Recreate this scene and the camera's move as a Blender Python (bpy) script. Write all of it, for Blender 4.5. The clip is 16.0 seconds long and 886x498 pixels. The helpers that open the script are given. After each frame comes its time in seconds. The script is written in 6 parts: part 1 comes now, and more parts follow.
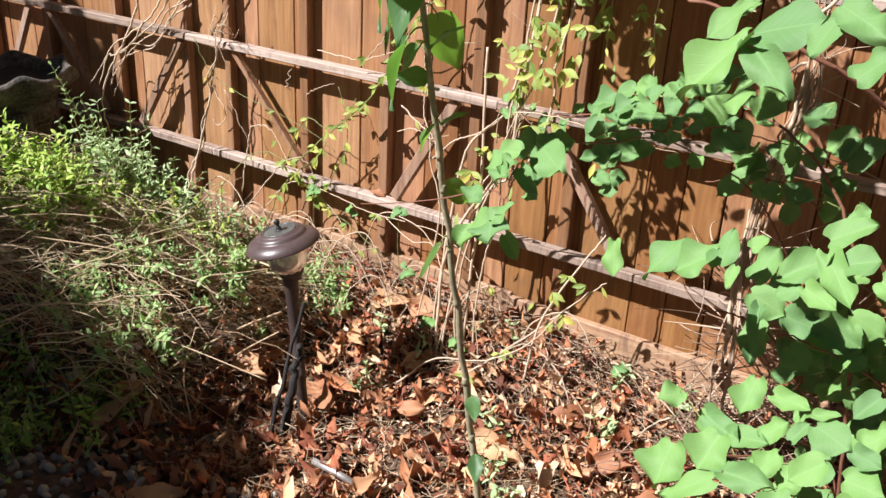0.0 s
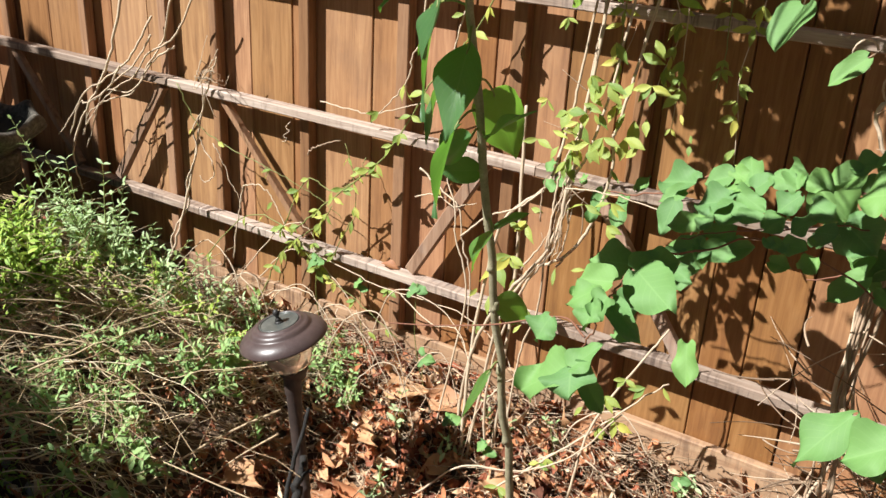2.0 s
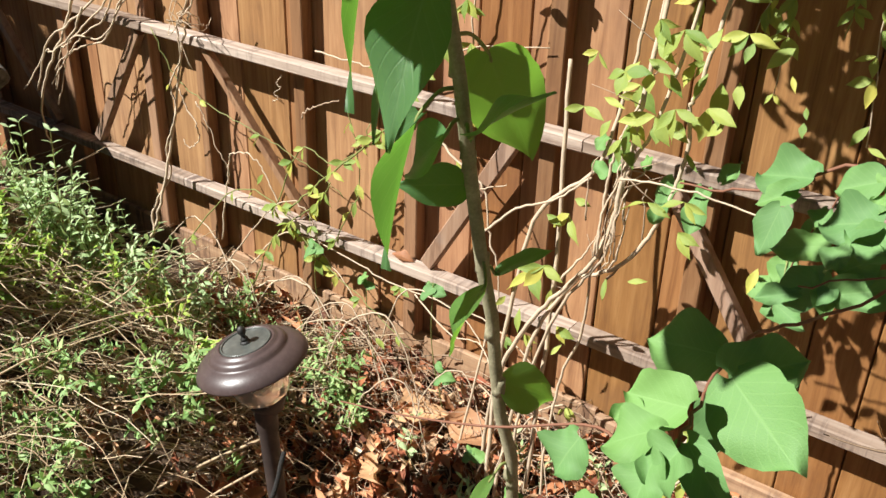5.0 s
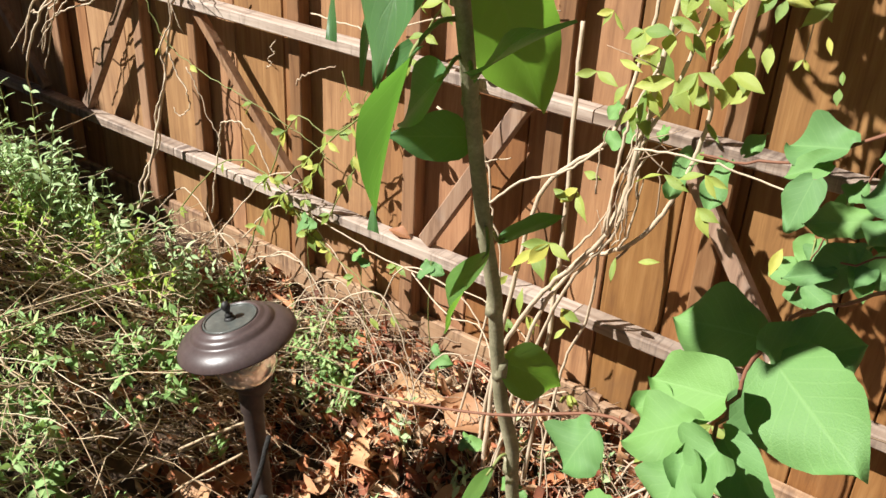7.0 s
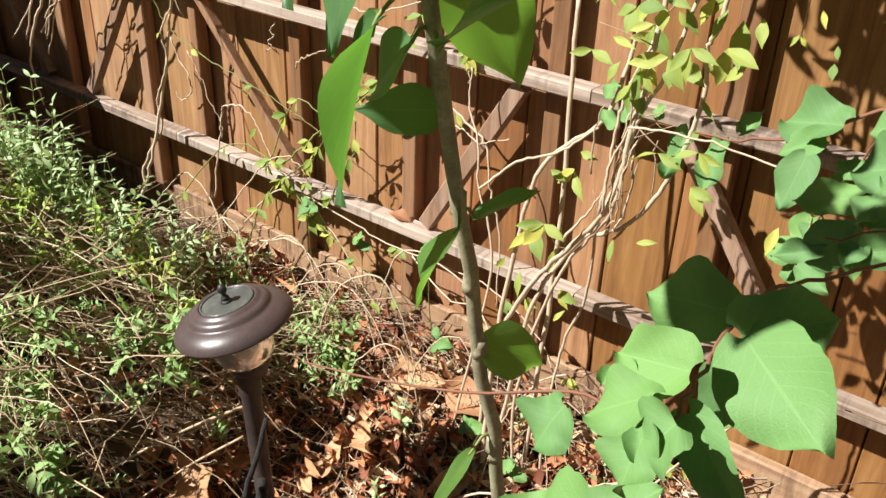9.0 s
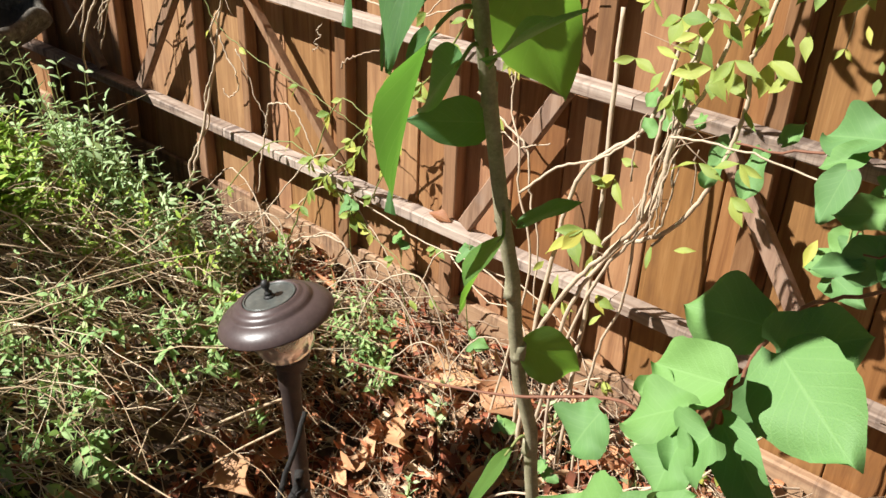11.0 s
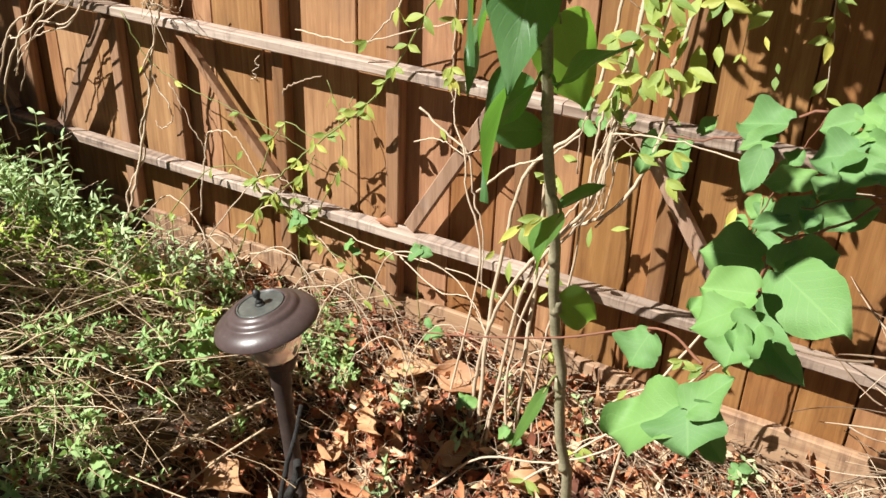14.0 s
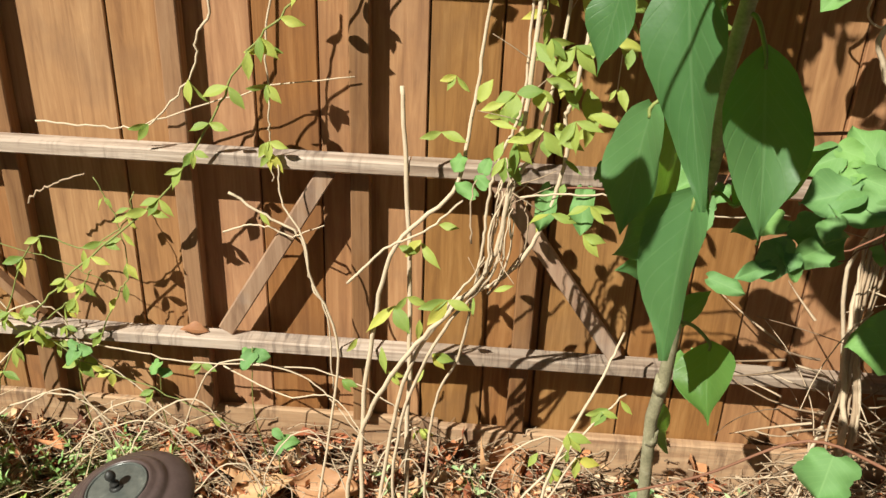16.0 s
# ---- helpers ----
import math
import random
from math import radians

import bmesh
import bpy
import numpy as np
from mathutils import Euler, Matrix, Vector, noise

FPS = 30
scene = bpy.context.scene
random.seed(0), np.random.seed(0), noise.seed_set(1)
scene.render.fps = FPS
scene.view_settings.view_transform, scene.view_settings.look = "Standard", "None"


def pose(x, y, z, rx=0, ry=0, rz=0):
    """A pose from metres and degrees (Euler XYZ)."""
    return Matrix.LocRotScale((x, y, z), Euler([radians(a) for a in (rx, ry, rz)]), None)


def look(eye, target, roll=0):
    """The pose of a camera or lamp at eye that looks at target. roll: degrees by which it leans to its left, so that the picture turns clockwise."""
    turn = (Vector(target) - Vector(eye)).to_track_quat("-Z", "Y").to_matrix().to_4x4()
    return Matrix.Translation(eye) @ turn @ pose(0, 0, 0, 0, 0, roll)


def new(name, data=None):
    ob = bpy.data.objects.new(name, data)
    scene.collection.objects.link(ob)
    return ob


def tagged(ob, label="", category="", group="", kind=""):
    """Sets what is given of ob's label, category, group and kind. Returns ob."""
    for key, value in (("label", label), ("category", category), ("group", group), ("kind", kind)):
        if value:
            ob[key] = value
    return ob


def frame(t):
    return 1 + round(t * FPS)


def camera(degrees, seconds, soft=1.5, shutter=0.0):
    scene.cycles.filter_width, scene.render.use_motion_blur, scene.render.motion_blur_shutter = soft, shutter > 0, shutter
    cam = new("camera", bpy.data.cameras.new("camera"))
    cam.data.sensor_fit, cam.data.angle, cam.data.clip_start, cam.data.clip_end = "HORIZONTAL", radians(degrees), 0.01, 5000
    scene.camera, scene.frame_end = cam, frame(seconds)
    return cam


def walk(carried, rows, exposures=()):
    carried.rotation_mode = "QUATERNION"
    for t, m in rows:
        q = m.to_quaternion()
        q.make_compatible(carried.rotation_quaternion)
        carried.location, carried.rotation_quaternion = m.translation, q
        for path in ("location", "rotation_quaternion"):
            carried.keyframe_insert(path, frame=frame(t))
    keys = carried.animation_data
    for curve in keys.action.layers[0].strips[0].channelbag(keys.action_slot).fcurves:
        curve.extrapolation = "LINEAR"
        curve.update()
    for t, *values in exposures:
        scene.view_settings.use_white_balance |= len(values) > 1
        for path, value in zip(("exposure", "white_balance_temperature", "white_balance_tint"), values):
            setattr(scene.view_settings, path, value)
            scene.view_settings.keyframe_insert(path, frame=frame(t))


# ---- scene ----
cam = camera(51.9, 16.0, soft=1.5)
PATH = [
    (0, (0.097, 0.077, 1.236), (-0.884, 1.615, 0.415), 3.2),
    (0.5, (-0.048, 0.098, 1.254), (-0.949, 1.693, 0.451), 2.9),
    (1, (-0.097, 0.102, 1.256), (-0.975, 1.72, 0.475), 3.4),
    (1.5, (-0.121, 0.164, 1.246), (-1.064, 1.753, 0.482), 3.2),
    (2, (-0.168, 0.326, 1.242), (-1.133, 1.887, 0.448), 3.2),
    (2.5, (-0.206, 0.444, 1.234), (-1.173, 1.979, 0.391), 2.5),
    (3, (-0.234, 0.524, 1.22), (-1.212, 2.039, 0.355), 1.5),
    (3.5, (-0.266, 0.58, 1.199), (-1.258, 2.08, 0.322), 1.3),
    (4, (-0.294, 0.63, 1.177), (-1.312, 2.099, 0.278), 1.2),
    (4.2, (-0.303, 0.654, 1.175), (-1.333, 2.107, 0.265), 1.1),
    (6.5, (-0.367, 0.764, 1.119), (-1.41, 2.194, 0.188), 2.9),
    (7, (-0.37, 0.776, 1.11), (-1.406, 2.199, 0.161), 3.0),
    (7.5, (-0.359, 0.787, 1.102), (-1.389, 2.202, 0.133), 2.6),
    (8, (-0.355, 0.793, 1.099), (-1.386, 2.201, 0.122), 2.5),
    (8.5, (-0.352, 0.795, 1.1), (-1.395, 2.195, 0.125), 2.4),
    (10.8, (-0.348, 0.799, 1.11), (-1.451, 2.145, 0.124), 2.3),
    (11, (-0.346, 0.781, 1.116), (-1.459, 2.12, 0.132), 2.5),
    (11.5, (-0.322, 0.742, 1.141), (-1.485, 2.034, 0.153), 2.6),
    (12, (-0.306, 0.68, 1.16), (-1.495, 1.953, 0.178), 2.8),
    (12.5, (-0.279, 0.621, 1.169), (-1.483, 1.891, 0.201), 2.7),
    (13, (-0.261, 0.569, 1.162), (-1.431, 1.885, 0.212), 2.6),
    (13.5, (-0.281, 0.555, 1.164), (-1.328, 1.974, 0.22), 2.6),
    (14, (-0.385, 0.547, 1.174), (-1.251, 2.081, 0.227), 2.2),
    (14.5, (-0.539, 0.519, 1.191), (-1.186, 2.165, 0.258), 2.6),
    (15, (-0.612, 0.507, 1.187), (-1.12, 2.204, 0.258), 4.0),
    (15.5, (-0.701, 0.587, 1.178), (-1.022, 2.329, 0.25), 3.1),
    (16, (-0.793, 0.644, 1.187), (-0.893, 2.419, 0.27), 2.2),
]
walk(cam, [(t, look(eye, target, roll)) for t, eye, target, roll in PATH], exposures=((0, 0.95, 6150, 14), (1, 0.92, 6200, 9), (4, 0.88, 6350, 6), (11, 0.88, 6400, 7), (13, 0.94, 6300, 9), (14.5, 0.82, 6550, 5), (15.5, 0.72, 6750, 1), (16, 0.66, 6850, 0)))

# ---- light ----
SUN = Vector((0.85, 1.0, -1.3)).normalized()        # the way the sunlight travels
world = bpy.data.worlds.new("world")
scene.world = world
world.use_nodes = True
sky = world.node_tree.nodes.new("ShaderNodeTexSky")
sky.sky_type, sky.sun_disc = "NISHITA", False
sky.sun_elevation = math.asin(-SUN.z)
sky.sun_rotation = math.atan2(-SUN.x, -SUN.y)
world.node_tree.links.new(sky.outputs[0], world.node_tree.nodes["Background"].inputs[0])
world.node_tree.nodes["Background"].inputs[1].default_value = 0.010
sun_data = bpy.data.lights.new("sun", "SUN")
sun_data.energy, sun_data.angle, sun_data.color = 5.4, radians(0.53), (1.0, 0.96, 0.92)
sun = new("sun", sun_data)
sun.rotation_mode = "QUATERNION"
sun.rotation_quaternion = SUN.to_track_quat("-Z", "Y")


# ---- mesh helpers ----
class G:
    """Vertices, faces and leaf coordinates of one mesh."""

    def __init__(self):
        self.v, self.f, self.uv = [], [], []

    def add(self, verts, faces, uv=None, m=None):
        n = len(self.v)
        self.v += [tuple(m @ Vector(p)) for p in verts] if m is not None else [tuple(p) for p in verts]
        self.f += [tuple(i + n for i in f) for f in faces]
        self.uv += uv if uv else [(0.5, 0.5)] * len(verts)

    def mesh(self, name, mat, smooth=True):
        me = bpy.data.meshes.new(name)
        me.from_pydata(self.v, [], self.f)
        layer = me.uv_layers.new(name="leaf")
        idx = np.zeros(len(me.loops), dtype=np.int32)
        me.loops.foreach_get("vertex_index", idx)
        layer.data.foreach_set("uv", np.array(self.uv, dtype=np.float32)[idx].ravel())
        if smooth:
            me.polygons.foreach_set("use_smooth", np.ones(len(me.polygons), dtype=bool))
        me.materials.append(mat)
        me.update()
        return me


def thing(name, label, category, at=(0, 0, 0), group="", kind=""):
    ob = new(name)
    ob.empty_display_size = 0.05
    ob.location = at
    return tagged(ob, label, category, group, kind)


def solid(name, g, mat, label="", category="", group="", kind="", smooth=True):
    """One mesh that is a thing of its own."""
    return tagged(new(name, g.mesh(name, mat, smooth)), label, category, group, kind)


def part(name, g, mat, parent, label="", smooth=True, kind=""):
    """One mesh under a thing or a part, given in world coordinates."""
    me = g if isinstance(g, bpy.types.Mesh) else g.mesh(name, mat, smooth)
    ob = new(name, me)
    ob.parent = parent
    ob.matrix_parent_inverse = Matrix.Translation(parent.location if parent.parent is None else (0, 0, 0)).inverted()
    return tagged(ob, label, kind=kind)


def tube(g, pts, r0, r1=None, sides=5, cap=True):
    """A tapered tube along points."""
    pts = [Vector(p) for p in pts]
    r1 = r0 if r1 is None else r1
    n, verts, faces = len(pts), [], []
    side = None
    for i, p in enumerate(pts):
        d = (pts[min(i + 1, n - 1)] - pts[max(i - 1, 0)])
        d = d.normalized() if d.length > 1e-9 else Vector((0, 0, 1))
        if side is None:
            side = d.orthogonal().normalized()
        side = (side - d * side.dot(d))
        side = side.normalized() if side.length > 1e-6 else d.orthogonal().normalized()
        up = d.cross(side)
        r = r0 + (r1 - r0) * i / max(1, n - 1)
        for k in range(sides):
            a = 2 * math.pi * k / sides
            verts.append(p + side * (r * math.cos(a)) + up * (r * math.sin(a)))
    for i in range(n - 1):
        for k in range(sides):
            a, b = i * sides + k, i * sides + (k + 1) % sides
            faces.append((a, b, b + sides, a + sides))
    if cap:
        faces.append(tuple(range(sides))[::-1])
        faces.append(tuple(range((n - 1) * sides, n * sides)))
    g.add(verts, faces)


def smooth_path(ctrl, n=6):
    """A Catmull-Rom curve through control points."""
    c = [Vector(p) for p in ctrl]
    c = [c[0] * 2 - c[1]] + c + [c[-1] * 2 - c[-2]]
    out = []
    for i in range(1, len(c) - 2):
        for k in range(n):
            t = k / n
            out.append(0.5 * (2 * c[i] + (c[i + 1] - c[i - 1]) * t + (2 * c[i - 1] - 5 * c[i] + 4 * c[i + 1] - c[i + 2]) * t * t
                              + (3 * c[i] - c[i - 1] - 3 * c[i + 1] + c[i + 2]) * t ** 3))
    return out + [c[-2]]


def lathe(g, profile, sides=40, m=None, wobble=None):
    """Turns a profile of (radius, height) round z."""
    verts, faces = [], []
    for j, (r, z) in enumerate(profile):
        for k in range(sides):
            a = 2 * math.pi * k / sides
            rr, zz = (r, z) if wobble is None else wobble(r, z, a, j)
            verts.append((rr * math.cos(a), rr * math.sin(a), zz))
    for j in range(len(profile) - 1):
        for k in range(sides):
            a, b = j * sides + k, j * sides + (k + 1) % sides
            faces.append((a, b, b + sides, a + sides))
    g.add(verts, faces, m=m)


def plank(g, x0, x1, y0, y1, z0, z1, bev=0.002, axis=2, m=None):
    """A board with worn long edges; axis is its length."""
    lo, hi = [x0, y0, z0], [x1, y1, z1]
    a, b = [i for i in range(3) if i != axis]
    ring = []
    for sa, sb, first in ((0, 0, 0), (1, 0, 1), (1, 1, 0), (0, 1, 1)):
        ca, cb = (lo[a], hi[a])[sa], (lo[b], hi[b])[sb]
        ia, ib = ca + (bev if sa == 0 else -bev), cb + (bev if sb == 0 else -bev)
        ring += [(ca, ib), (ia, cb)] if first == 0 else [(ia, cb), (ca, ib)]
    verts = []
    for e in (lo[axis], hi[axis]):
        for pa, pb in ring:
            p = [0, 0, 0]
            p[a], p[b], p[axis] = pa, pb, e
            verts.append(p)
    faces = [(i, (i + 1) % 8, 8 + (i + 1) % 8, 8 + i) for i in range(8)] + [tuple(range(7, -1, -1)), tuple(range(8, 16))]
    if axis == 1:
        faces = [f[::-1] for f in faces]
    g.add(verts, faces, m=m)


SHAPES = {
    "ovate": [(0, .04), (.08, .5), (.2, .86), (.33, 1), (.48, .96), (.62, .78), (.75, .52), (.87, .22), (1, 0)],
    "heart": [(0, .30), (.05, .68), (.14, .9), (.27, 1), (.42, 1), (.57, .93), (.71, .79), (.83, .58), (.93, .3), (1, 0)],
    "cordate": [(0, .2), (.04, .52), (.12, .78), (.24, .94), (.38, 1), (.52, .97), (.66, .85), (.78, .64), (.88, .37), (.95, .15), (1, 0)],
    "orbed": [(0, .34), (.03, .62), (.09, .82), (.2, .96), (.34, 1), (.5, .99), (.64, .92), (.76, .76), (.86, .5), (.93, .24), (.97, .09), (1, 0)],
    "lance": [(0, .05), (.15, .5), (.3, .85), (.45, 1), (.6, .9), (.75, .6), (.88, .28), (1, 0)],
    "blade": [(0, .12), (.25, .78), (.5, 1), (.78, .6), (1, 0)],
    "tiny": [(0, .1), (.35, .9), (.7, .75), (1, 0)],
}


def leaf_shape(kind, length, width, fold=0.15, droop=0.25, wave=0.03, lobe=0.0, seed=0, cols=4):
    """A leaf from the origin along +y, its upper face to +z: vertices, faces, coordinates."""
    rnd = random.Random(seed)
    ph, ph2 = rnd.uniform(0, 6), rnd.uniform(0, 6)
    rows, verts, uv, faces = SHAPES[kind], [], [], []
    if cols > 4:
        fine = smooth_path([(t, w, 0) for t, w in rows], 2)
        rows = [(p.x, max(0, p.y)) for p in fine]
    nib = [rnd.uniform(-0.6, 0.6) for _ in rows]
    for j, (t, w) in enumerate(rows):
        for c in range(cols + 1):
            u = 2 * c / cols - 1
            edge = 1 + wave * (1.6 * math.sin(9 * t + ph + u) + nib[j] * abs(u))
            x = u * 0.5 * width * w * edge
            y = t * length - lobe * length * abs(u) ** 2 * (1 - t) ** 5
            z = fold * abs(x) - droop * length * t * t + wave * width * (2.2 * math.sin(7 * t + ph2 + 1.3 * u) * u * u + 0.6 * math.sin(11 * t + ph) * u)
            verts.append((x, y, z))
            uv.append((c / cols, t))
    for j in range(len(rows) - 1):
        for c in range(cols):
            a = j * (cols + 1) + c
            faces.append((a, a + 1, a + cols + 2, a + cols + 1))
    return verts, faces, uv


def leaf_pose(base, tip_way, face_way, scale=1.0):
    """The matrix of a leaf: +y along tip_way, +z near face_way."""
    y = Vector(tip_way).normalized()
    z = Vector(face_way)
    z = z - y * z.dot(y)
    z = z.normalized() if z.length > 1e-5 else y.orthogonal().normalized()
    x = y.cross(z)
    m = Matrix((x, y, z)).transposed().to_4x4()
    return Matrix.Translation(base) @ m @ Matrix.Scale(scale, 4)


def jitter(rnd, s):
    return Vector((rnd.gauss(0, s), rnd.gauss(0, s), rnd.gauss(0, s)))


# ---- materials ----
def nodes_of(name):
    mat = bpy.data.materials.new(name)
    mat.use_nodes = True
    nt = mat.node_tree
    return mat, nt, nt.nodes["Principled BSDF"]


def ramp(nt, fac, stops):
    r = nt.nodes.new("ShaderNodeValToRGB")
    while len(r.color_ramp.elements) < len(stops):
        r.color_ramp.elements.new(0.5)
    for e, (p, c) in zip(r.color_ramp.elements, stops):
        e.position, e.color = p, (*c, 1)
    nt.links.new(fac, r.inputs[0])
    return r.outputs[0]


def noise_of(nt, vec, scale, detail=4, rough=0.6, distortion=0.0):
    n = nt.nodes.new("ShaderNodeTexNoise")
    n.inputs["Scale"].default_value, n.inputs["Detail"].default_value = scale, detail
    n.inputs["Roughness"].default_value, n.inputs["Distortion"].default_value = rough, distortion
    if vec is not None:
        nt.links.new(vec, n.inputs["Vector"])
    return n.outputs["Fac"]


def maths(nt, op, a, b=None, c=None):
    n = nt.nodes.new("ShaderNodeMath")
    n.operation = op
    for i, s in enumerate((a, b, c)):
        if s is None:
            continue
        if isinstance(s, (int, float)):
            n.inputs[i].default_value = s
        else:
            nt.links.new(s, n.inputs[i])
    return n.outputs[0]


def mix(nt, fac, a, b, blend="MIX"):
    n = nt.nodes.new("ShaderNodeMix")
    n.data_type, n.blend_type = "RGBA", blend
    for i, s in ((0, fac), (6, a), (7, b)):
        if isinstance(s, (int, float)):
            n.inputs[i].default_value = s
        elif isinstance(s, tuple):
            n.inputs[i].default_value = (*s, 1)
        else:
            nt.links.new(s, n.inputs[i])
    return n.outputs[2]


def bump(nt, bsdf, height, strength=0.3, distance=0.002):
    b = nt.nodes.new("ShaderNodeBump")
    b.inputs["Strength"].default_value, b.inputs["Distance"].default_value = strength, distance
    nt.links.new(height, b.inputs["Height"])
    nt.links.new(b.outputs[0], bsdf.inputs["Normal"])


def wood(name, dark, mid, light, axis="z", rough=0.75, weather=(0.4, 0.36, 0.32), grey=0.15, relief=0.35, hue=0.0):
    """Sawn timber with its grain along one axis, differing piece by piece."""
    mat, nt, bsdf = nodes_of(name)
    co = nt.nodes.new("ShaderNodeTexCoord").outputs["Object"]
    rnd = nt.nodes.new("ShaderNodeObjectInfo").outputs["Random"]
    shift = nt.nodes.new("ShaderNodeCombineXYZ")
    for i, k in enumerate((37.0, 11.0, 23.0)):
        nt.links.new(maths(nt, "MULTIPLY", rnd, k), shift.inputs[i])
    mp = nt.nodes.new("ShaderNodeMapping")
    nt.links.new(co, mp.inputs["Vector"])
    nt.links.new(shift.outputs[0], mp.inputs["Location"])
    mp.inputs["Scale"].default_value = {"z": (9, 9, 0.6), "x": (0.6, 9, 9)}[axis]
    grain = noise_of(nt, mp.outputs[0], 9.0, 6, 0.65, 0.6)
    wide = noise_of(nt, mp.outputs[0], 1.6, 3, 0.5, 0.4)
    stain = noise_of(nt, co, 6.0, 5, 0.65)
    col = ramp(nt, grain, [(0.3, dark), (0.5, mid), (0.72, light)])
    col = mix(nt, maths(nt, "MULTIPLY", wide, 0.5), col, dark)
    col = mix(nt, ramp(nt, stain, [(0.5, (0, 0, 0)), (0.75, (grey,) * 3)]), col, weather)
    if axis == "x":                                        # rain and rust marks across the grain
        mc = nt.nodes.new("ShaderNodeMapping")
        nt.links.new(co, mc.inputs["Vector"])
        mc.inputs["Scale"].default_value = (70, 6, 6)
        marks = noise_of(nt, mc.outputs[0], 1.0, 4, 0.7)
        marks = maths(nt, "MULTIPLY", ramp(nt, marks, [(0.48, (0, 0, 0)), (0.60, (0.9,) * 3)]), ramp(nt, stain, [(0.42, (0, 0, 0)), (0.6, (1, 1, 1))]))
        col = mix(nt, marks, col, (dark[0] * 0.55, dark[1] * 0.55, dark[2] * 0.6))
    hsv = nt.nodes.new("ShaderNodeHueSaturation")
    nt.links.new(col, hsv.inputs["Color"])
    nt.links.new(maths(nt, "MULTIPLY_ADD", rnd, 0.5, 0.75), hsv.inputs["Value"])
    nt.links.new(maths(nt, "MULTIPLY_ADD", rnd, -0.2, 1.1), hsv.inputs["Saturation"])
    nt.links.new(maths(nt, "MULTIPLY_ADD", maths(nt, "FRACT", maths(nt, "MULTIPLY", rnd, 7.3)), hue, 0.497 - 0.5 * hue), hsv.inputs["Hue"])
    nt.links.new(hsv.outputs[0], bsdf.inputs["Base Color"])
    bsdf.inputs["Roughness"].default_value = rough
    bump(nt, bsdf, maths(nt, "ADD", grain, maths(nt, "MULTIPLY", stain, 0.4)), relief, 0.002)
    return mat


def leafy(name, low, high, vein, through_col, gloss=0.45, trans=0.35, island=False, dry=None):
    """Leaf tissue: veins by the leaf's own coordinates, light shining through."""
    mat, nt, bsdf = nodes_of(name)
    co = nt.nodes.new("ShaderNodeTexCoord")
    sep = nt.nodes.new("ShaderNodeSeparateXYZ")
    nt.links.new(co.outputs["UV"], sep.inputs[0])
    u = maths(nt, "ABSOLUTE", maths(nt, "SUBTRACT", sep.outputs[0], 0.5))
    rib = ramp(nt, u, [(0.008, (1, 1, 1)), (0.026, (0, 0, 0))])
    side = maths(nt, "SINE", maths(nt, "MULTIPLY_ADD", sep.outputs[1], 46.0, maths(nt, "MULTIPLY", u, -34.0)))
    side = ramp(nt, side, [(0.86, (0, 0, 0)), (1.0, (0.55,) * 3)])
    veins = maths(nt, "MAXIMUM", rib, side)
    if island:
        rnd = nt.nodes.new("ShaderNodeNewGeometry").outputs["Random Per Island"]
    else:
        rnd = nt.nodes.new("ShaderNodeObjectInfo").outputs["Random"]
    blot = noise_of(nt, co.outputs["Object"], 60.0, 3, 0.6)
    fac = maths(nt, "ADD", maths(nt, "MULTIPLY", rnd, 0.75), maths(nt, "MULTIPLY", blot, 0.4))
    stops = [(0.1, low), (0.85, high)]
    if dry:
        stops += [(1.0, dry)]
    col = ramp(nt, fac, stops)
    col = mix(nt, maths(nt, "MULTIPLY", veins, 0.17), col, vein)
    nt.links.new(col, bsdf.inputs["Base Color"])
    bsdf.inputs["Roughness"].default_value = gloss
    bsdf.inputs["Specular IOR Level"].default_value = 0.30
    bump(nt, bsdf, maths(nt, "ADD", maths(nt, "MULTIPLY", veins, -0.4), blot), 0.28, 0.0016)
    tr = nt.nodes.new("ShaderNodeBsdfTranslucent")
    nt.links.new(mix(nt, 0.6, col, through_col), tr.inputs[0])
    ms = nt.nodes.new("ShaderNodeMixShader")
    ms.inputs[0].default_value = trans
    nt.links.new(bsdf.outputs[0], ms.inputs[1])
    nt.links.new(tr.outputs[0], ms.inputs[2])
    nt.links.new(ms.outputs[0], nt.nodes["Material Output"].inputs[0])
    return mat


def plain(name, stops, scale=20.0, rough=0.8, relief=0.3, island=False, metal=0.0, spread=0.6, dist=0.003):
    """Earth, bark, stone and the like: a two-scale mottle of a few colours."""
    mat, nt, bsdf = nodes_of(name)
    co = nt.nodes.new("ShaderNodeTexCoord").outputs["Object"]
    big, small = noise_of(nt, co, scale, 5, 0.65), noise_of(nt, co, scale * 7.3, 4, 0.6)
    fac = maths(nt, "ADD", maths(nt, "MULTIPLY", big, 0.6), maths(nt, "MULTIPLY", small, 0.4))
    if island:
        r = nt.nodes.new("ShaderNodeNewGeometry").outputs["Random Per Island"]
        fac = maths(nt, "ADD", maths(nt, "MULTIPLY", r, spread), maths(nt, "MULTIPLY", fac, 1 - spread))
    nt.links.new(ramp(nt, fac, stops), bsdf.inputs["Base Color"])
    bsdf.inputs["Roughness"].default_value, bsdf.inputs["Metallic"].default_value = rough, metal
    bump(nt, bsdf, maths(nt, "ADD", big, maths(nt, "MULTIPLY", small, 0.5)), relief, dist)
    return mat


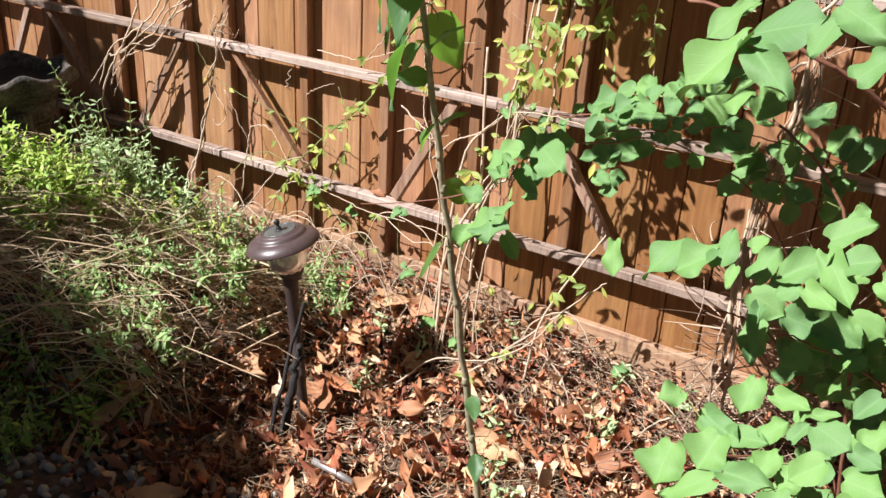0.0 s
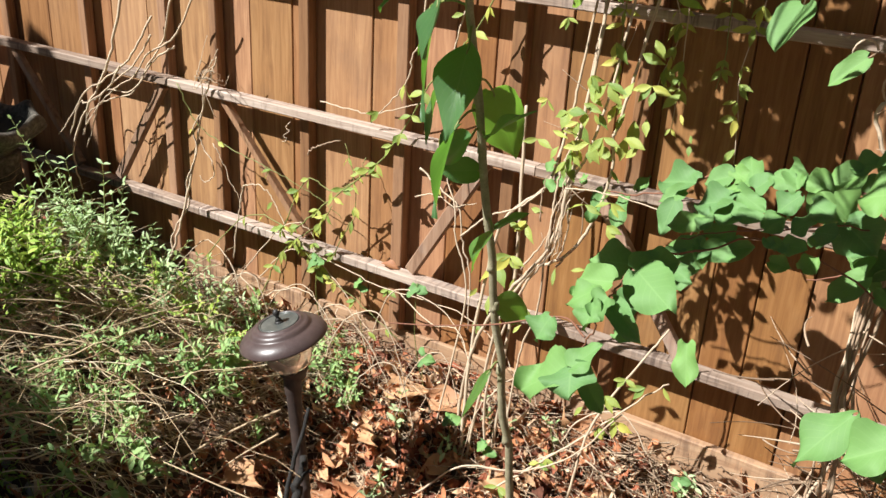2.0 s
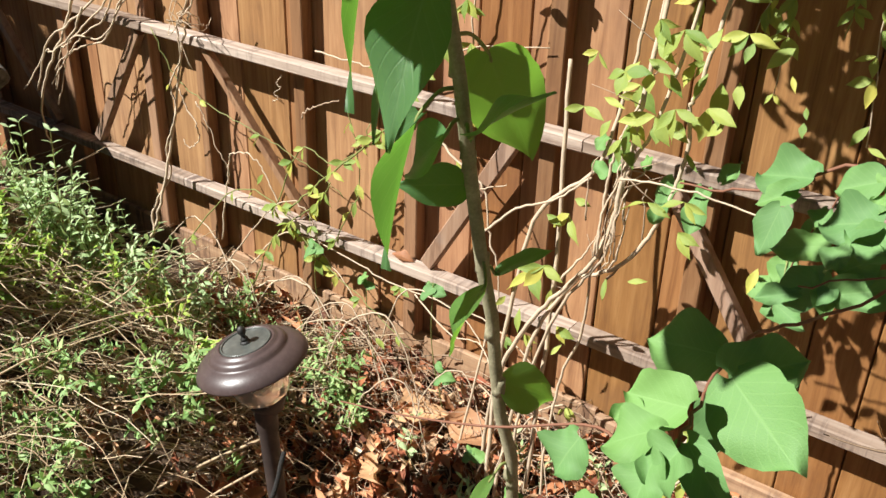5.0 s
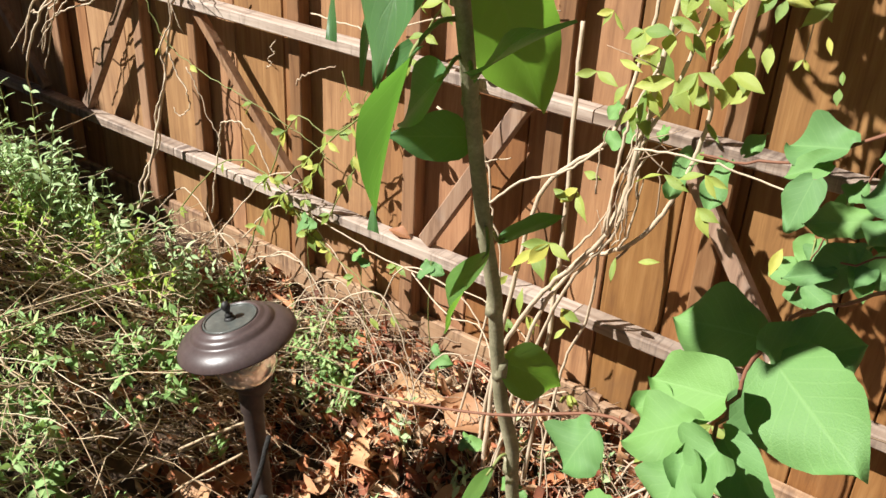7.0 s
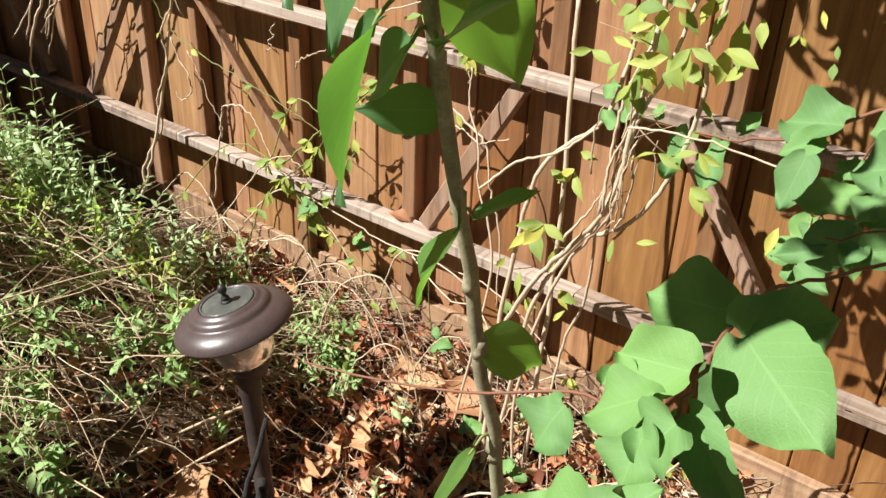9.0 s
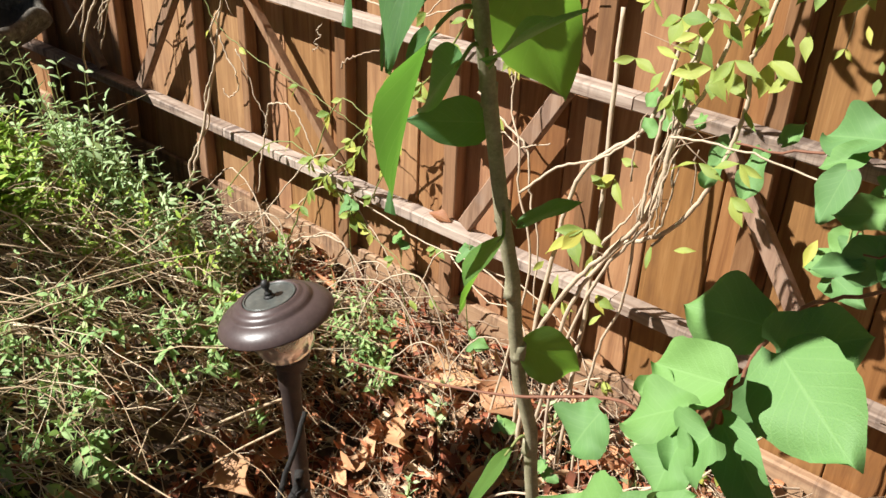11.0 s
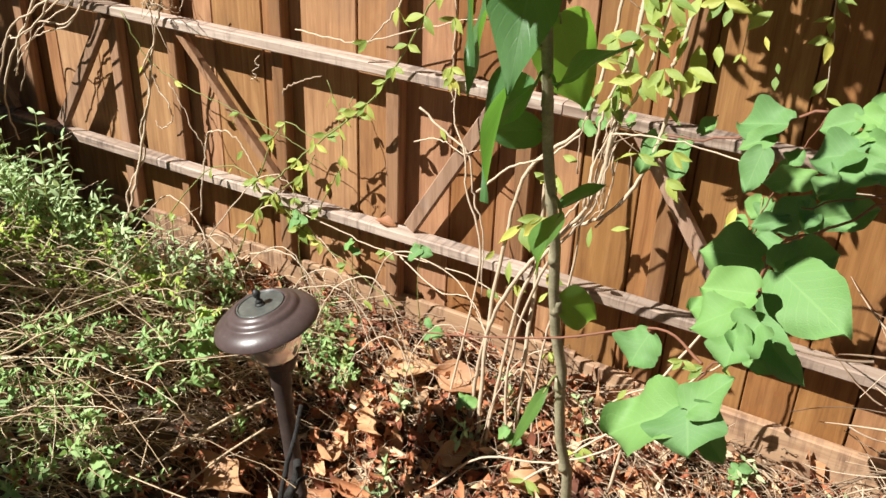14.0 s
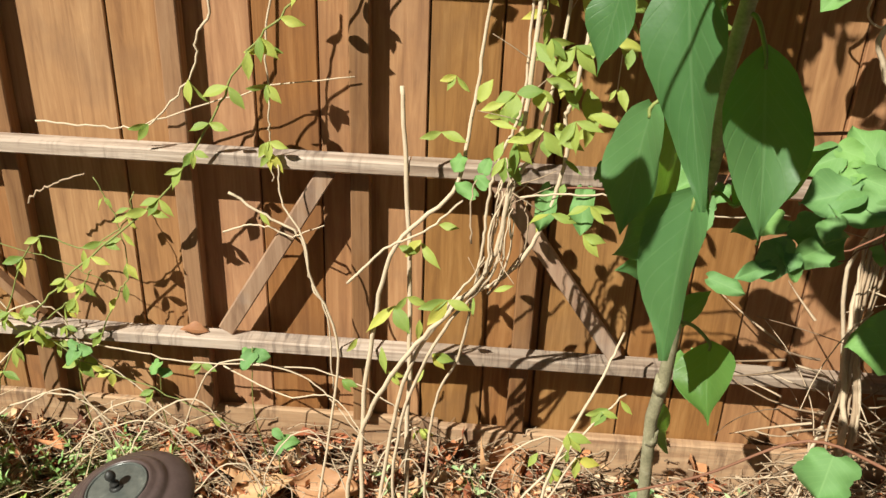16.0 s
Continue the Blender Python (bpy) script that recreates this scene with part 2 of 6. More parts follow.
M_BOARD = wood("board_wood", (0.205, 0.094, 0.034), (0.345, 0.174, 0.066), (0.470, 0.262, 0.112), weather=(0.20, 0.105, 0.052), grey=0.6, hue=0.012)
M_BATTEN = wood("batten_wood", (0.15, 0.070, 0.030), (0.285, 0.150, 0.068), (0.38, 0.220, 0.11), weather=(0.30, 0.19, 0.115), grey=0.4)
M_RAIL = wood("rail_wood", (0.20, 0.135, 0.095), (0.40, 0.305, 0.235), (0.56, 0.46, 0.375), axis="x", weather=(0.22, 0.185, 0.165), grey=0.75, relief=0.8)
M_BRACE = wood("brace_wood", (0.17, 0.09, 0.05), (0.31, 0.19, 0.115), (0.42, 0.28, 0.185), weather=(0.3, 0.28, 0.26), grey=0.5)
M_KICK = wood("kick_wood", (0.24, 0.130, 0.066), (0.40, 0.250, 0.135), (0.52, 0.355, 0.21), axis="x", weather=(0.2, 0.12, 0.07), grey=0.8)
M_SOIL = plain("soil", [(0.3, (0.038, 0.024, 0.015)), (0.5, (0.10, 0.062, 0.037)), (0.7, (0.21, 0.135, 0.08))], 9.0, 0.95, 0.9, dist=0.012)
M_STRAW = plain("dry_stems", [(0.12, (0.14, 0.085, 0.046)), (0.36, (0.37, 0.255, 0.145)), (0.64, (0.60, 0.46, 0.29)), (0.90, (0.82, 0.71, 0.52))], 30.0, 0.8, 0.3, True)
M_TWIG = plain("grey_twigs", [(0.12, (0.12, 0.075, 0.045)), (0.45, (0.32, 0.215, 0.135)), (0.85, (0.58, 0.45, 0.32))], 40.0, 0.85, 0.4, True)
M_LITTER = plain("leaf_litter", [(0.12, (0.080, 0.03, 0.016)), (0.34, (0.30, 0.088, 0.038)), (0.52, (0.46, 0.18, 0.075)), (0.70, (0.60, 0.34, 0.175)), (0.88, (0.72, 0.56, 0.38))], 25.0, 0.8, 0.6, True, spread=0.7)
M_DRYLEAF = leafy("dry_leaf", (0.27, 0.10, 0.045), (0.60, 0.36, 0.19), (0.62, 0.44, 0.28), (0.7, 0.34, 0.12), 0.6, 0.18)
M_PEBBLE = plain("pebbles", [(0.15, (0.12, 0.105, 0.09)), (0.5, (0.26, 0.235, 0.2)), (0.9, (0.5, 0.46, 0.4))], 35.0, 0.75, 0.3, True)
M_BARK = plain("sapling_bark", [(0.3, (0.16, 0.145, 0.08)), (0.55, (0.31, 0.275, 0.17)), (0.75, (0.46, 0.41, 0.30))], 60.0, 0.75, 0.25)
M_STEM = plain("vine_stem", [(0.22, (0.24, 0.16, 0.10)), (0.48, (0.50, 0.38, 0.26)), (0.8, (0.70, 0.59, 0.44))], 45.0, 0.75, 0.4, True, spread=0.5)
M_GREENSTEM = plain("green_stem", [(0.3, (0.10, 0.13, 0.03)), (0.7, (0.26, 0.28, 0.08))], 40.0, 0.6, 0.2, True)
M_REDTWIG = plain("red_twig", [(0.3, (0.10, 0.035, 0.02)), (0.7, (0.26, 0.11, 0.06))], 50.0, 0.7, 0.3, True)
M_SAPLEAF = leafy("sapling_leaf", (0.066, 0.158, 0.056), (0.108, 0.220, 0.080), (0.25, 0.36, 0.18), (0.24, 0.55, 0.03), 0.40, 0.40)
# sapling leaf copy; glow from behind put into lighter colour and stronger translucency
M_GLOWLEAF = leafy("glow_leaf", (0.10, 0.21, 0.05), (0.17, 0.30, 0.07), (0.24, 0.38, 0.12), (0.30, 0.62, 0.04), 0.35, 0.48)
M_SHRUBLEAF = leafy("shrub_leaf", (0.108, 0.218, 0.080), (0.166, 0.308, 0.084), (0.30, 0.46, 0.18), (0.24, 0.5, 0.06), 0.58, 0.12)
M_VINELEAF = leafy("vine_leaf", (0.13, 0.25, 0.06), (0.47, 0.52, 0.12), (0.5, 0.55, 0.2), (0.5, 0.55, 0.06), 0.42, 0.35, dry=(0.62, 0.52, 0.10))
M_COVERLEAF = leafy("cover_leaf", (0.15, 0.29, 0.04), (0.44, 0.58, 0.10), (0.33, 0.45, 0.18), (0.32, 0.5, 0.06), 0.5, 0.2, island=True, dry=(0.34, 0.32, 0.10))
M_PALELEAF = leafy("pale_leaf", (0.27, 0.40, 0.17), (0.52, 0.65, 0.34), (0.4, 0.5, 0.32), (0.33, 0.5, 0.14), 0.45, 0.3, island=True)
M_SPRIGLEAF = leafy("sprig_leaf", (0.16, 0.30, 0.085), (0.38, 0.53, 0.21), (0.4, 0.5, 0.25), (0.33, 0.5, 0.08), 0.5, 0.25, island=True, dry=(0.45, 0.40, 0.18))
M_CROWN = leafy("tree_leaf", (0.04, 0.10, 0.025), (0.07, 0.15, 0.04), (0.1, 0.2, 0.06), (0.1, 0.25, 0.02), 0.5, 0.2, island=True)
# weathered concrete, its colours lowered to carry the shade on the bird bath
M_CONCRETE = plain("weathered_shade_toned_concrete", [(0.38, (0.022, 0.020, 0.016)), (0.50, (0.085, 0.075, 0.060)), (0.62, (0.17, 0.15, 0.12)), (0.74, (0.46, 0.42, 0.35))], 14.0, 0.95, 0.8, dist=0.006)
# basin colour holds the deep shade inside the bowl as well as water stains
M_BASIN = plain("shade_and_stain_concrete", [(0.3, (0.016, 0.015, 0.011)), (0.6, (0.045, 0.04, 0.03)), (0.8, (0.12, 0.11, 0.085))], 16.0, 0.8, 0.6, dist=0.004)
M_LAMP = plain("bronze_plastic", [(0.3, (0.055, 0.036, 0.034)), (0.55, (0.078, 0.053, 0.050)), (0.75, (0.11, 0.082, 0.080))], 30.0, 0.36, 0.06)
M_POST = plain("dusty_bronze_plastic", [(0.3, (0.03, 0.02, 0.017)), (0.6, (0.06, 0.04, 0.033)), (0.8, (0.13, 0.095, 0.075))], 28.0, 0.6, 0.15)
M_BLACK = plain("black_rubber", [(0.3, (0.012, 0.011, 0.01)), (0.7, (0.03, 0.028, 0.026))], 60.0, 0.55, 0.2)
M_CHAR = plain("charred_bark", [(0.35, (0.010, 0.009, 0.008)), (0.6, (0.030, 0.026, 0.023)), (0.8, (0.10, 0.085, 0.07))], 70.0, 0.9, 1.0, dist=0.004)
M_PANEL = plain("solar_cell", [(0.35, (0.055, 0.06, 0.055)), (0.55, (0.10, 0.105, 0.095)), (0.75, (0.22, 0.215, 0.19))], 18.0, 0.3, 0.05)
M_METAL = plain("grey_metal", [(0.3, (0.45, 0.43, 0.4)), (0.7, (0.62, 0.6, 0.57))], 30.0, 0.4, 0.2, metal=0.7)
M_WHITE = plain("white_plastic", [(0.3, (0.7, 0.7, 0.66)), (0.7, (0.82, 0.82, 0.78))], 30.0, 0.4, 0.05)
M_GLASS, _nt, _b = nodes_of("lamp_glass")
_b.inputs["Base Color"].default_value = (0.90, 0.95, 0.90, 1)
_b.inputs["Roughness"].default_value, _b.inputs["Transmission Weight"].default_value, _b.inputs["IOR"].default_value = 0.12, 0.78, 1.45


# ---- ground ----
def step(v, a, b):
    t = min(1, max(0, (v - a) / (b - a)))
    return t * t * (3 - 2 * t)


def ground_z(x, y):
    z = -0.035 + (0.13 * step(y, 1.5, 1.92) + 0.035 * step(y, 1.68, 1.84) * (1 - step(x, -0.75, -0.45))) * (1 - step(y, 2.3, 4))
    z += 0.15 * step(-x, 1.24, 1.62) * step(y, 1.08, 1.4) * (1 - step(y, 1.58, 1.85)) * (1 - step(-x, 3.2, 5))
    if -5 < x < 3 and -2 < y < 4:
        z += 0.018 * noise.noise(Vector((x * 4.1, y * 4.1, 0))) + 0.008 * noise.noise(Vector((x * 15, y * 15, 3)))
    return z


def grid_steps(lo, hi, fine, far):
    s = [lo + (hi - lo) * i / fine for i in range(fine + 1)]
    a, b, d = lo, hi, (hi - lo) / fine
    while b < far:
        d *= 1.6
        a, b = a - d, b + d
        s = [a] + s + [b]
    return s


gx, gy = grid_steps(-3.4, 1.2, 130, 400), grid_steps(-0.4, 2.2, 80, 400)
g = G()
g.add([(x, y, ground_z(x, y)) for y in gy for x in gx],
      [(j * len(gx) + i, j * len(gx) + i + 1, (j + 1) * len(gx) + i + 1, (j + 1) * len(gx) + i) for j in range(len(gy) - 1) for i in range(len(gx) - 1)])
solid("ground", g, M_SOIL, "dark brown garden soil rising towards the fence", "ground", kind="structure")

# ---- fence ----
BOARD_Y, BATTEN_Y, RAIL_Y = 1.925, 1.893, 1.86
fence = thing("fence", "brown stained wooden board fence with weathered rails and braces", "fence", (-1.5, 1.93, 0.08), kind="structure")
edges = [-1.825, -1.73, -1.597, -1.536, -1.365, -1.26, -1.153, -1.057, -0.99, -0.895, -0.79, -0.703, -0.555, -0.47, -0.38, -0.293]
rnd = random.Random(5)
while edges[0] > -4.4:
    edges.insert(0, edges[0] - rnd.choice((0.095, 0.125, 0.14)))
while edges[-1] < 1.2:
    edges.append(edges[-1] + rnd.choice((0.095, 0.125, 0.14)))
for i, (a, b) in enumerate(zip(edges, edges[1:])):
    g = G()
    dy = rnd.uniform(-0.003, 0.003)
    plank(g, a + 0.0013, b - 0.0013, BOARD_Y + dy, BOARD_Y + 0.018 + dy, 0.02, 1.76 + rnd.uniform(-0.006, 0.006), 0.0015)
    part("board", g, M_BOARD, fence, smooth=False)
# strips added out of sight behind the gaps so no light shows through
for x in edges[1:-1]:
    g = G()
    plank(g, x - 0.016, x + 0.016, BOARD_Y + 0.0225, BOARD_Y + 0.034, 0.02, 1.74, 0.002)
    part("cover_strip", g, M_BATTEN, fence, smooth=False)
for right in (-4.1, -3.82, -3.54, -3.26, -2.97, -2.648, -2.297, -1.984, -1.81, -1.52, -1.249, -0.977, -0.715, 0.09, 0.36, 0.63, 0.9):
    g = G()
    w = 0.03 if right != -1.81 else 0.024
    plank(g, right - w, right, BATTEN_Y, BOARD_Y - 0.004, 0.2, 1.74, 0.002)
    part("batten", g, M_BATTEN, fence, smooth=False)
for z in (0.369, 0.694, 1.02):
    cuts = {0.369: (-4.4, -1.868, -0.905, 1.2), 0.694: (-4.4, -1.955, -0.915, 1.2), 1.02: (-4.4, -1.4, 0.4, 1.2)}[z]
    for a, b in zip(cuts, cuts[1:]):
        g = G()
        t = rnd.uniform(-0.002, 0.002)
        plank(g, a + 0.001, b - 0.001, RAIL_Y + t, BATTEN_Y + t - 0.0005, z - 0.021 + t, z + t, 0.0025, axis=0)
        part("rail", g, M_RAIL, fence, "pale weathered grey-brown rail", smooth=False)
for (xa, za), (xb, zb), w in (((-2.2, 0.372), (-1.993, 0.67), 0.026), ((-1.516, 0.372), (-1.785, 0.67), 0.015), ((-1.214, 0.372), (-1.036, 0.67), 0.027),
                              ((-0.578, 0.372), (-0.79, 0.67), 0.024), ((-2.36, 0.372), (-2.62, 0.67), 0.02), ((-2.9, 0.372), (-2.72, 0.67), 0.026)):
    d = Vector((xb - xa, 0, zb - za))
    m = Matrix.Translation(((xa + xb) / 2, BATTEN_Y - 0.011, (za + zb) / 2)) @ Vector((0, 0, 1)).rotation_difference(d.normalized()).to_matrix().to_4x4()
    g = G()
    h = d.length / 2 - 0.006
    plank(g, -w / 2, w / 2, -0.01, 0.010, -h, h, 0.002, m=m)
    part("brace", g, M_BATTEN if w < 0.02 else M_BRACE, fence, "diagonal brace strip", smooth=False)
for a, b, top, y in ((-4.4, -2.12, 0.2, 1.909), (-2.118, -0.862, 0.198, 1.909), (-0.86, -0.2, 0.19, 1.902), (-0.198, 1.2, 0.19, 1.906)):
    g = G()
    plank(g, a, b, y, BOARD_Y - 0.0035, 0.03, top, 0.003, axis=0)
    part("kickboard", g, M_KICK, fence, "sun-bleached horizontal base board", smooth=False)

# ---- path lamp ----
def path_lamp(base, top):
    base, top = Vector(base), Vector(top)
    axis = top - base
    lamp = thing("path_lamp", "dark brown plastic solar path lamp leaning in the leaf litter", "garden lamp", base)
    m = Matrix.Translation(base) @ Vector((0, 0, 1)).rotation_difference(axis.normalized()).to_matrix().to_4x4()
    c = axis.length - 0.026                          # height of the solar disc
    shaft = m
    tip = Matrix.Rotation(radians(13), 4, Vector((0.98, -0.1, 0)).normalized())   # the head sits askew on its post
    m = m @ Matrix.Translation((0, 0, c - 0.08)) @ tip @ Matrix.Translation((0, 0, 0.08 - c))
    g = G()
    lathe(g, [(0.0386, c - 0.003), (0.0398, c + 0.0008), (0.0415, c + 0.0016), (0.0440, c + 0.0006), (0.0465, c - 0.0016), (0.0490, c - 0.0030), (0.0515, c - 0.0034), (0.0545, c - 0.0046), (0.0572, c - 0.0072), (0.0590, c - 0.0106),
              (0.0604, c - 0.0122), (0.0630, c - 0.0130), (0.0680, c - 0.0148), (0.0735, c - 0.0178), (0.0790, c - 0.0222), (0.0832, c - 0.0275), (0.0852, c - 0.0318),
              (0.0855, c - 0.0335), (0.0835, c - 0.0350), (0.0800, c - 0.0325), (0.0500, c - 0.0270), (0.0, c - 0.0260)], 64, m)
    cap = part("cap", g, M_LAMP, lamp, "stepped domed bronze-brown cap")
    g = G()
    lathe(g, [(0.0, c - 0.0002), (0.0355, c - 0.0002), (0.0358, c - 0.002)], 48, m)
    part("solar_panel", g, M_PANEL, cap, "dusty grey solar cell", smooth=False)
    g = G()
    lathe(g, [(0.0356, c - 0.002), (0.0358, c + 0.0012), (0.0372, c + 0.0022), (0.0384, c + 0.0012), (0.0386, c - 0.002)], 48, m)
    part("bezel", g, M_PANEL, cap, "pale clear ring round the solar cell")
    g = G()
    lathe(g, [(0.0, c + 0.0275), (0.0035, c + 0.0265), (0.0062, c + 0.0225), (0.0066, c + 0.0190), (0.0052, c + 0.0150), (0.0034, c + 0.0130), (0.0036, c + 0.0090),
              (0.0058, c + 0.0075), (0.0060, c + 0.0055), (0.0042, c + 0.0045), (0.0068, c + 0.0030), (0.0085, c + 0.0010), (0.0086, c - 0.0002)], 20, m)
    part("finial", g, M_BLACK, cap, "small black ball finial")
    for a, r in ((-0.9, 0.062), (-0.62, 0.071), (-0.28, 0.079)):
        g = G()
        z = c - 0.0135 - (r - 0.06) * 1.05
        lathe(g, [(0, 0.0016), (0.0016, 0.0008), (0.002, -0.001)], 8, m @ Matrix.Translation((r * math.cos(a), r * math.sin(a), z)))
        part("mud_speck", g, M_CONCRETE, cap)
    g = G()

    def facet(r, z, a, j):
        return r * (1 + 0.022 * math.cos(9 * a + (j % 2) * math.pi)), z
    lathe(g, [(0.0480, c - 0.0330), (0.0480, c - 0.0480), (0.0472, c - 0.0600), (0.0452, c - 0.0720), (0.0420, c - 0.0830), (0.0370, c - 0.0930), (0.0300, c - 0.1000),
              (0.0270, c - 0.0985), (0.0340, c - 0.0910), (0.0390, c - 0.0810), (0.0422, c - 0.0700), (0.0442, c - 0.0590), (0.0450, c - 0.0330)], 72, m, facet)
    part("lens", g, M_GLASS, lamp, "cut clear plastic lens")
    # white reflector, made up to brighten the lens from inside
    g = G()
    lathe(g, [(0, c - 0.032), (0.014, c - 0.032), (0.014, c - 0.062), (0.008, c - 0.078), (0, c - 0.080)], 16, m)
    part("lens_reflector", g, M_WHITE, lamp, "white reflector added inside the lens to brighten it")
    g = G()
    lathe(g, [(0.0, c - 0.0980), (0.0290, c - 0.0980), (0.0300, c - 0.1030), (0.0280, c - 0.1090), (0.0230, c - 0.1160), (0.0200, c - 0.124)], 32, m)
    part("collar", g, M_POST, lamp, "dark plastic collar")
    g = G()
    lathe(g, [(0.0180, c - 0.112), (0.0170, c - 0.150), (0.0148, c - 0.154), (0.0138, 0.17), (0.0132, 0.12), (0.0146, 0.118), (0.0146, 0.108), (0.0126, 0.104), (0.0115, 0.0), (0.011, -0.05)], 28, shaft)
    part("post", g, M_POST, lamp, "dusty dark brown tube post")
    return lamp


path_lamp((-1.130, 1.431, -0.035), (-1.224, 1.476, 0.444))

g = G()
rk = random.Random(3)
tube(g, [p + jitter(rk, 0.0011) for p in smooth_path([(-1.133, 1.436, 0.272), (-1.132, 1.408, 0.206), (-1.133, 1.387, 0.158), (-1.130, 1.365, 0.101), (-1.132, 1.341, 0.047), (-1.133, 1.320, -0.03)], 4)], 0.0036, 0.0058, 7)
solid("dead_stick", g, M_CHAR, "thin blackened dead stick leaning on the lamp post", "stick")
g = G()
tube(g, [p + jitter(rk, 0.0022) for p in smooth_path([(-1.133, 1.424, 0.166), (-1.131, 1.409, 0.124), (-1.128, 1.393, 0.079), (-1.126, 1.374, 0.029), (-1.124, 1.355, -0.035)], 5)], 0.0075, 0.0115, 9)
tube(g, [p + jitter(rk, 0.0012) for p in smooth_path([(-1.131, 1.409, 0.126), (-1.120, 1.412, 0.142), (-1.110, 1.418, 0.150)], 4)], 0.0046, 0.0028, 7)
tube(g, [p + jitter(rk, 0.0012) for p in smooth_path([(-1.129, 1.396, 0.090), (-1.140, 1.394, 0.112), (-1.146, 1.396, 0.128)], 4)], 0.0040, 0.0022, 7)
solid("dead_stick", g, M_CHAR, "thick blackened dead stick lying against the lamp post", "stick")

# ---- bird bath ----
bath = thing("bird_bath", "weathered grey concrete bird bath with scalloped bowl and carved pedestal", "bird bath", (-2.425, 1.59, 0.0))
BX, BY, BZ = -2.425, 1.59, 0.552


def scallop(r, z, a, j):
    k = (r / 0.19) ** 4
    return r * (1 + 0.04 * k * math.cos(7 * a + 0.6)), z + 0.014 * k * math.cos(7 * a + 2.1) + 0.004 * k * math.sin(13 * a)


g = G()
lathe(g, [(0.158, BZ - 0.030), (0.164, BZ - 0.012), (0.170, BZ + 0.002), (0.178, BZ + 0.007), (0.188, BZ + 0.002), (0.192, BZ - 0.012),
          (0.186, BZ - 0.024), (0.168, BZ - 0.042), (0.145, BZ - 0.062), (0.11, BZ - 0.084), (0.08, BZ - 0.10), (0.0, BZ - 0.10)], 98, Matrix.Translation((BX, BY, 0)), scallop)
bowl = part("bowl", g, M_CONCRETE, bath, "scalloped shallow bowl blotched with lichen")
g = G()
lathe(g, [(0.0, BZ - 0.075), (0.07, BZ - 0.073), (0.115, BZ - 0.064), (0.14, BZ - 0.05), (0.153, BZ - 0.037), (0.1585, BZ - 0.0295)], 98, Matrix.Translation((BX, BY, 0)), scallop)
part("basin", g, M_BASIN, bowl, "inside of the bowl, darkened for deep shade and water stains")


def gnarl(r, z, a, j):
    return r * (1 + 0.14 * math.cos(3 * a + 9 * z) + 0.06 * math.cos(7 * a - 14 * z)), z


g = G()
lathe(g, [(0.0, 0.462), (0.11, 0.462), (0.10, 0.43), (0.088, 0.38), (0.08, 0.30), (0.082, 0.22), (0.095, 0.14), (0.11, 0.08), (0.115, 0.04)], 40, Matrix.Translation((BX, BY, 0)), gnarl)
pedestal = part("pedestal", g, M_CONCRETE, bath, "gnarled tree-trunk pedestal")
for a in (-0.35, 1.9, 3.9):
    g = G()
    dx, dy = math.cos(a), math.sin(a)
    tube(g, smooth_path([(BX + dx * r, BY + dy * r, z) for r, z in ((0.06, 0.12), (0.12, 0.2), (0.15, 0.29), (0.148, 0.37), (0.115, 0.44))]), 0.034, 0.026, 12)
    part("arm", g, M_CONCRETE, pedestal, "curved carved support")
g = G()
lathe(g, [(0.0, 0.05), (0.13, 0.05), (0.155, 0.035), (0.165, -0.04)], 40, Matrix.Translation((BX, BY, 0)), gnarl)
part("base", g, M_CONCRETE, bath)

# ---- sapling ----
def trunk_at(z):
    return Vector((-0.589 - 0.13 * z + 0.059 * z * z, 1.349 - 0.089 * z - 0.083 * z * z, z))


def sunny_gap(p, margin=0.02):
    """Whether an added crown leaf at p would shade the fence patch that is kept sunlit."""
    run = (BOARD_Y - p.y) / SUN.y
    x, z = p.x + run * SUN.x, p.z + run * SUN.z
    return -0.37 - margin < x < -0.28 + margin and 0.70 - margin < z < 0.87 + margin


sapling = thing("sapling", "young sapling with thin grey trunk and large drooping green leaves", "tree", trunk_at(-0.03))
g = G()
tube(g, [trunk_at(-0.07 + 1.52 * i / 30) + Vector((0.0025 * math.sin(i * 1.9), 0.0025 * math.cos(i * 2.3), 0)) for i in range(31)], 0.0070, 0.0038, 10)
for z in (0.2, 0.33, 0.5, 0.62, 0.72, 0.78, 0.845, 0.93, 0.94, 1.0):
    p = trunk_at(z)
    tube(g, [p - Vector((0, 0, 0.007)), p - Vector((0, 0, 0.002)), p + Vector((0, 0, 0.003)), p + Vector((0, 0, 0.008))], 0.0074 - 0.0023 * z, 0.0069 - 0.0023 * z, 8)
part("trunk", g, M_BARK, sapling)
SAP = [  # node height, leaf base, leaf tip, facing, width
    (1.02, (-0.670, 1.226, 0.998), (-0.672, 1.289, 0.909), (-0.75, 0.45, 0.45), 0.062),
    (0.955, (-0.643, 1.170, 0.958), (-0.591, 1.176, 1.003), (-0.65, -0.16, 0.74), 0.050),
    (1.08, (-0.652, 1.138, 1.064), (-0.647, 1.086, 0.974), (0.10, -0.85, 0.50), 0.050),
    (1.13, (-0.697, 1.148, 1.107), (-0.690, 1.090, 0.988), (-0.75, -0.57, 0.31), 0.050),
    (1.04, (-0.701, 1.171, 1.020), (-0.718, 1.153, 0.942), (-0.75, -0.57, 0.31), 0.050),
    (0.985, (-0.671, 1.154, 0.972), (-0.688, 1.126, 0.869), (-0.83, -0.46, 0.29), 0.056),
]
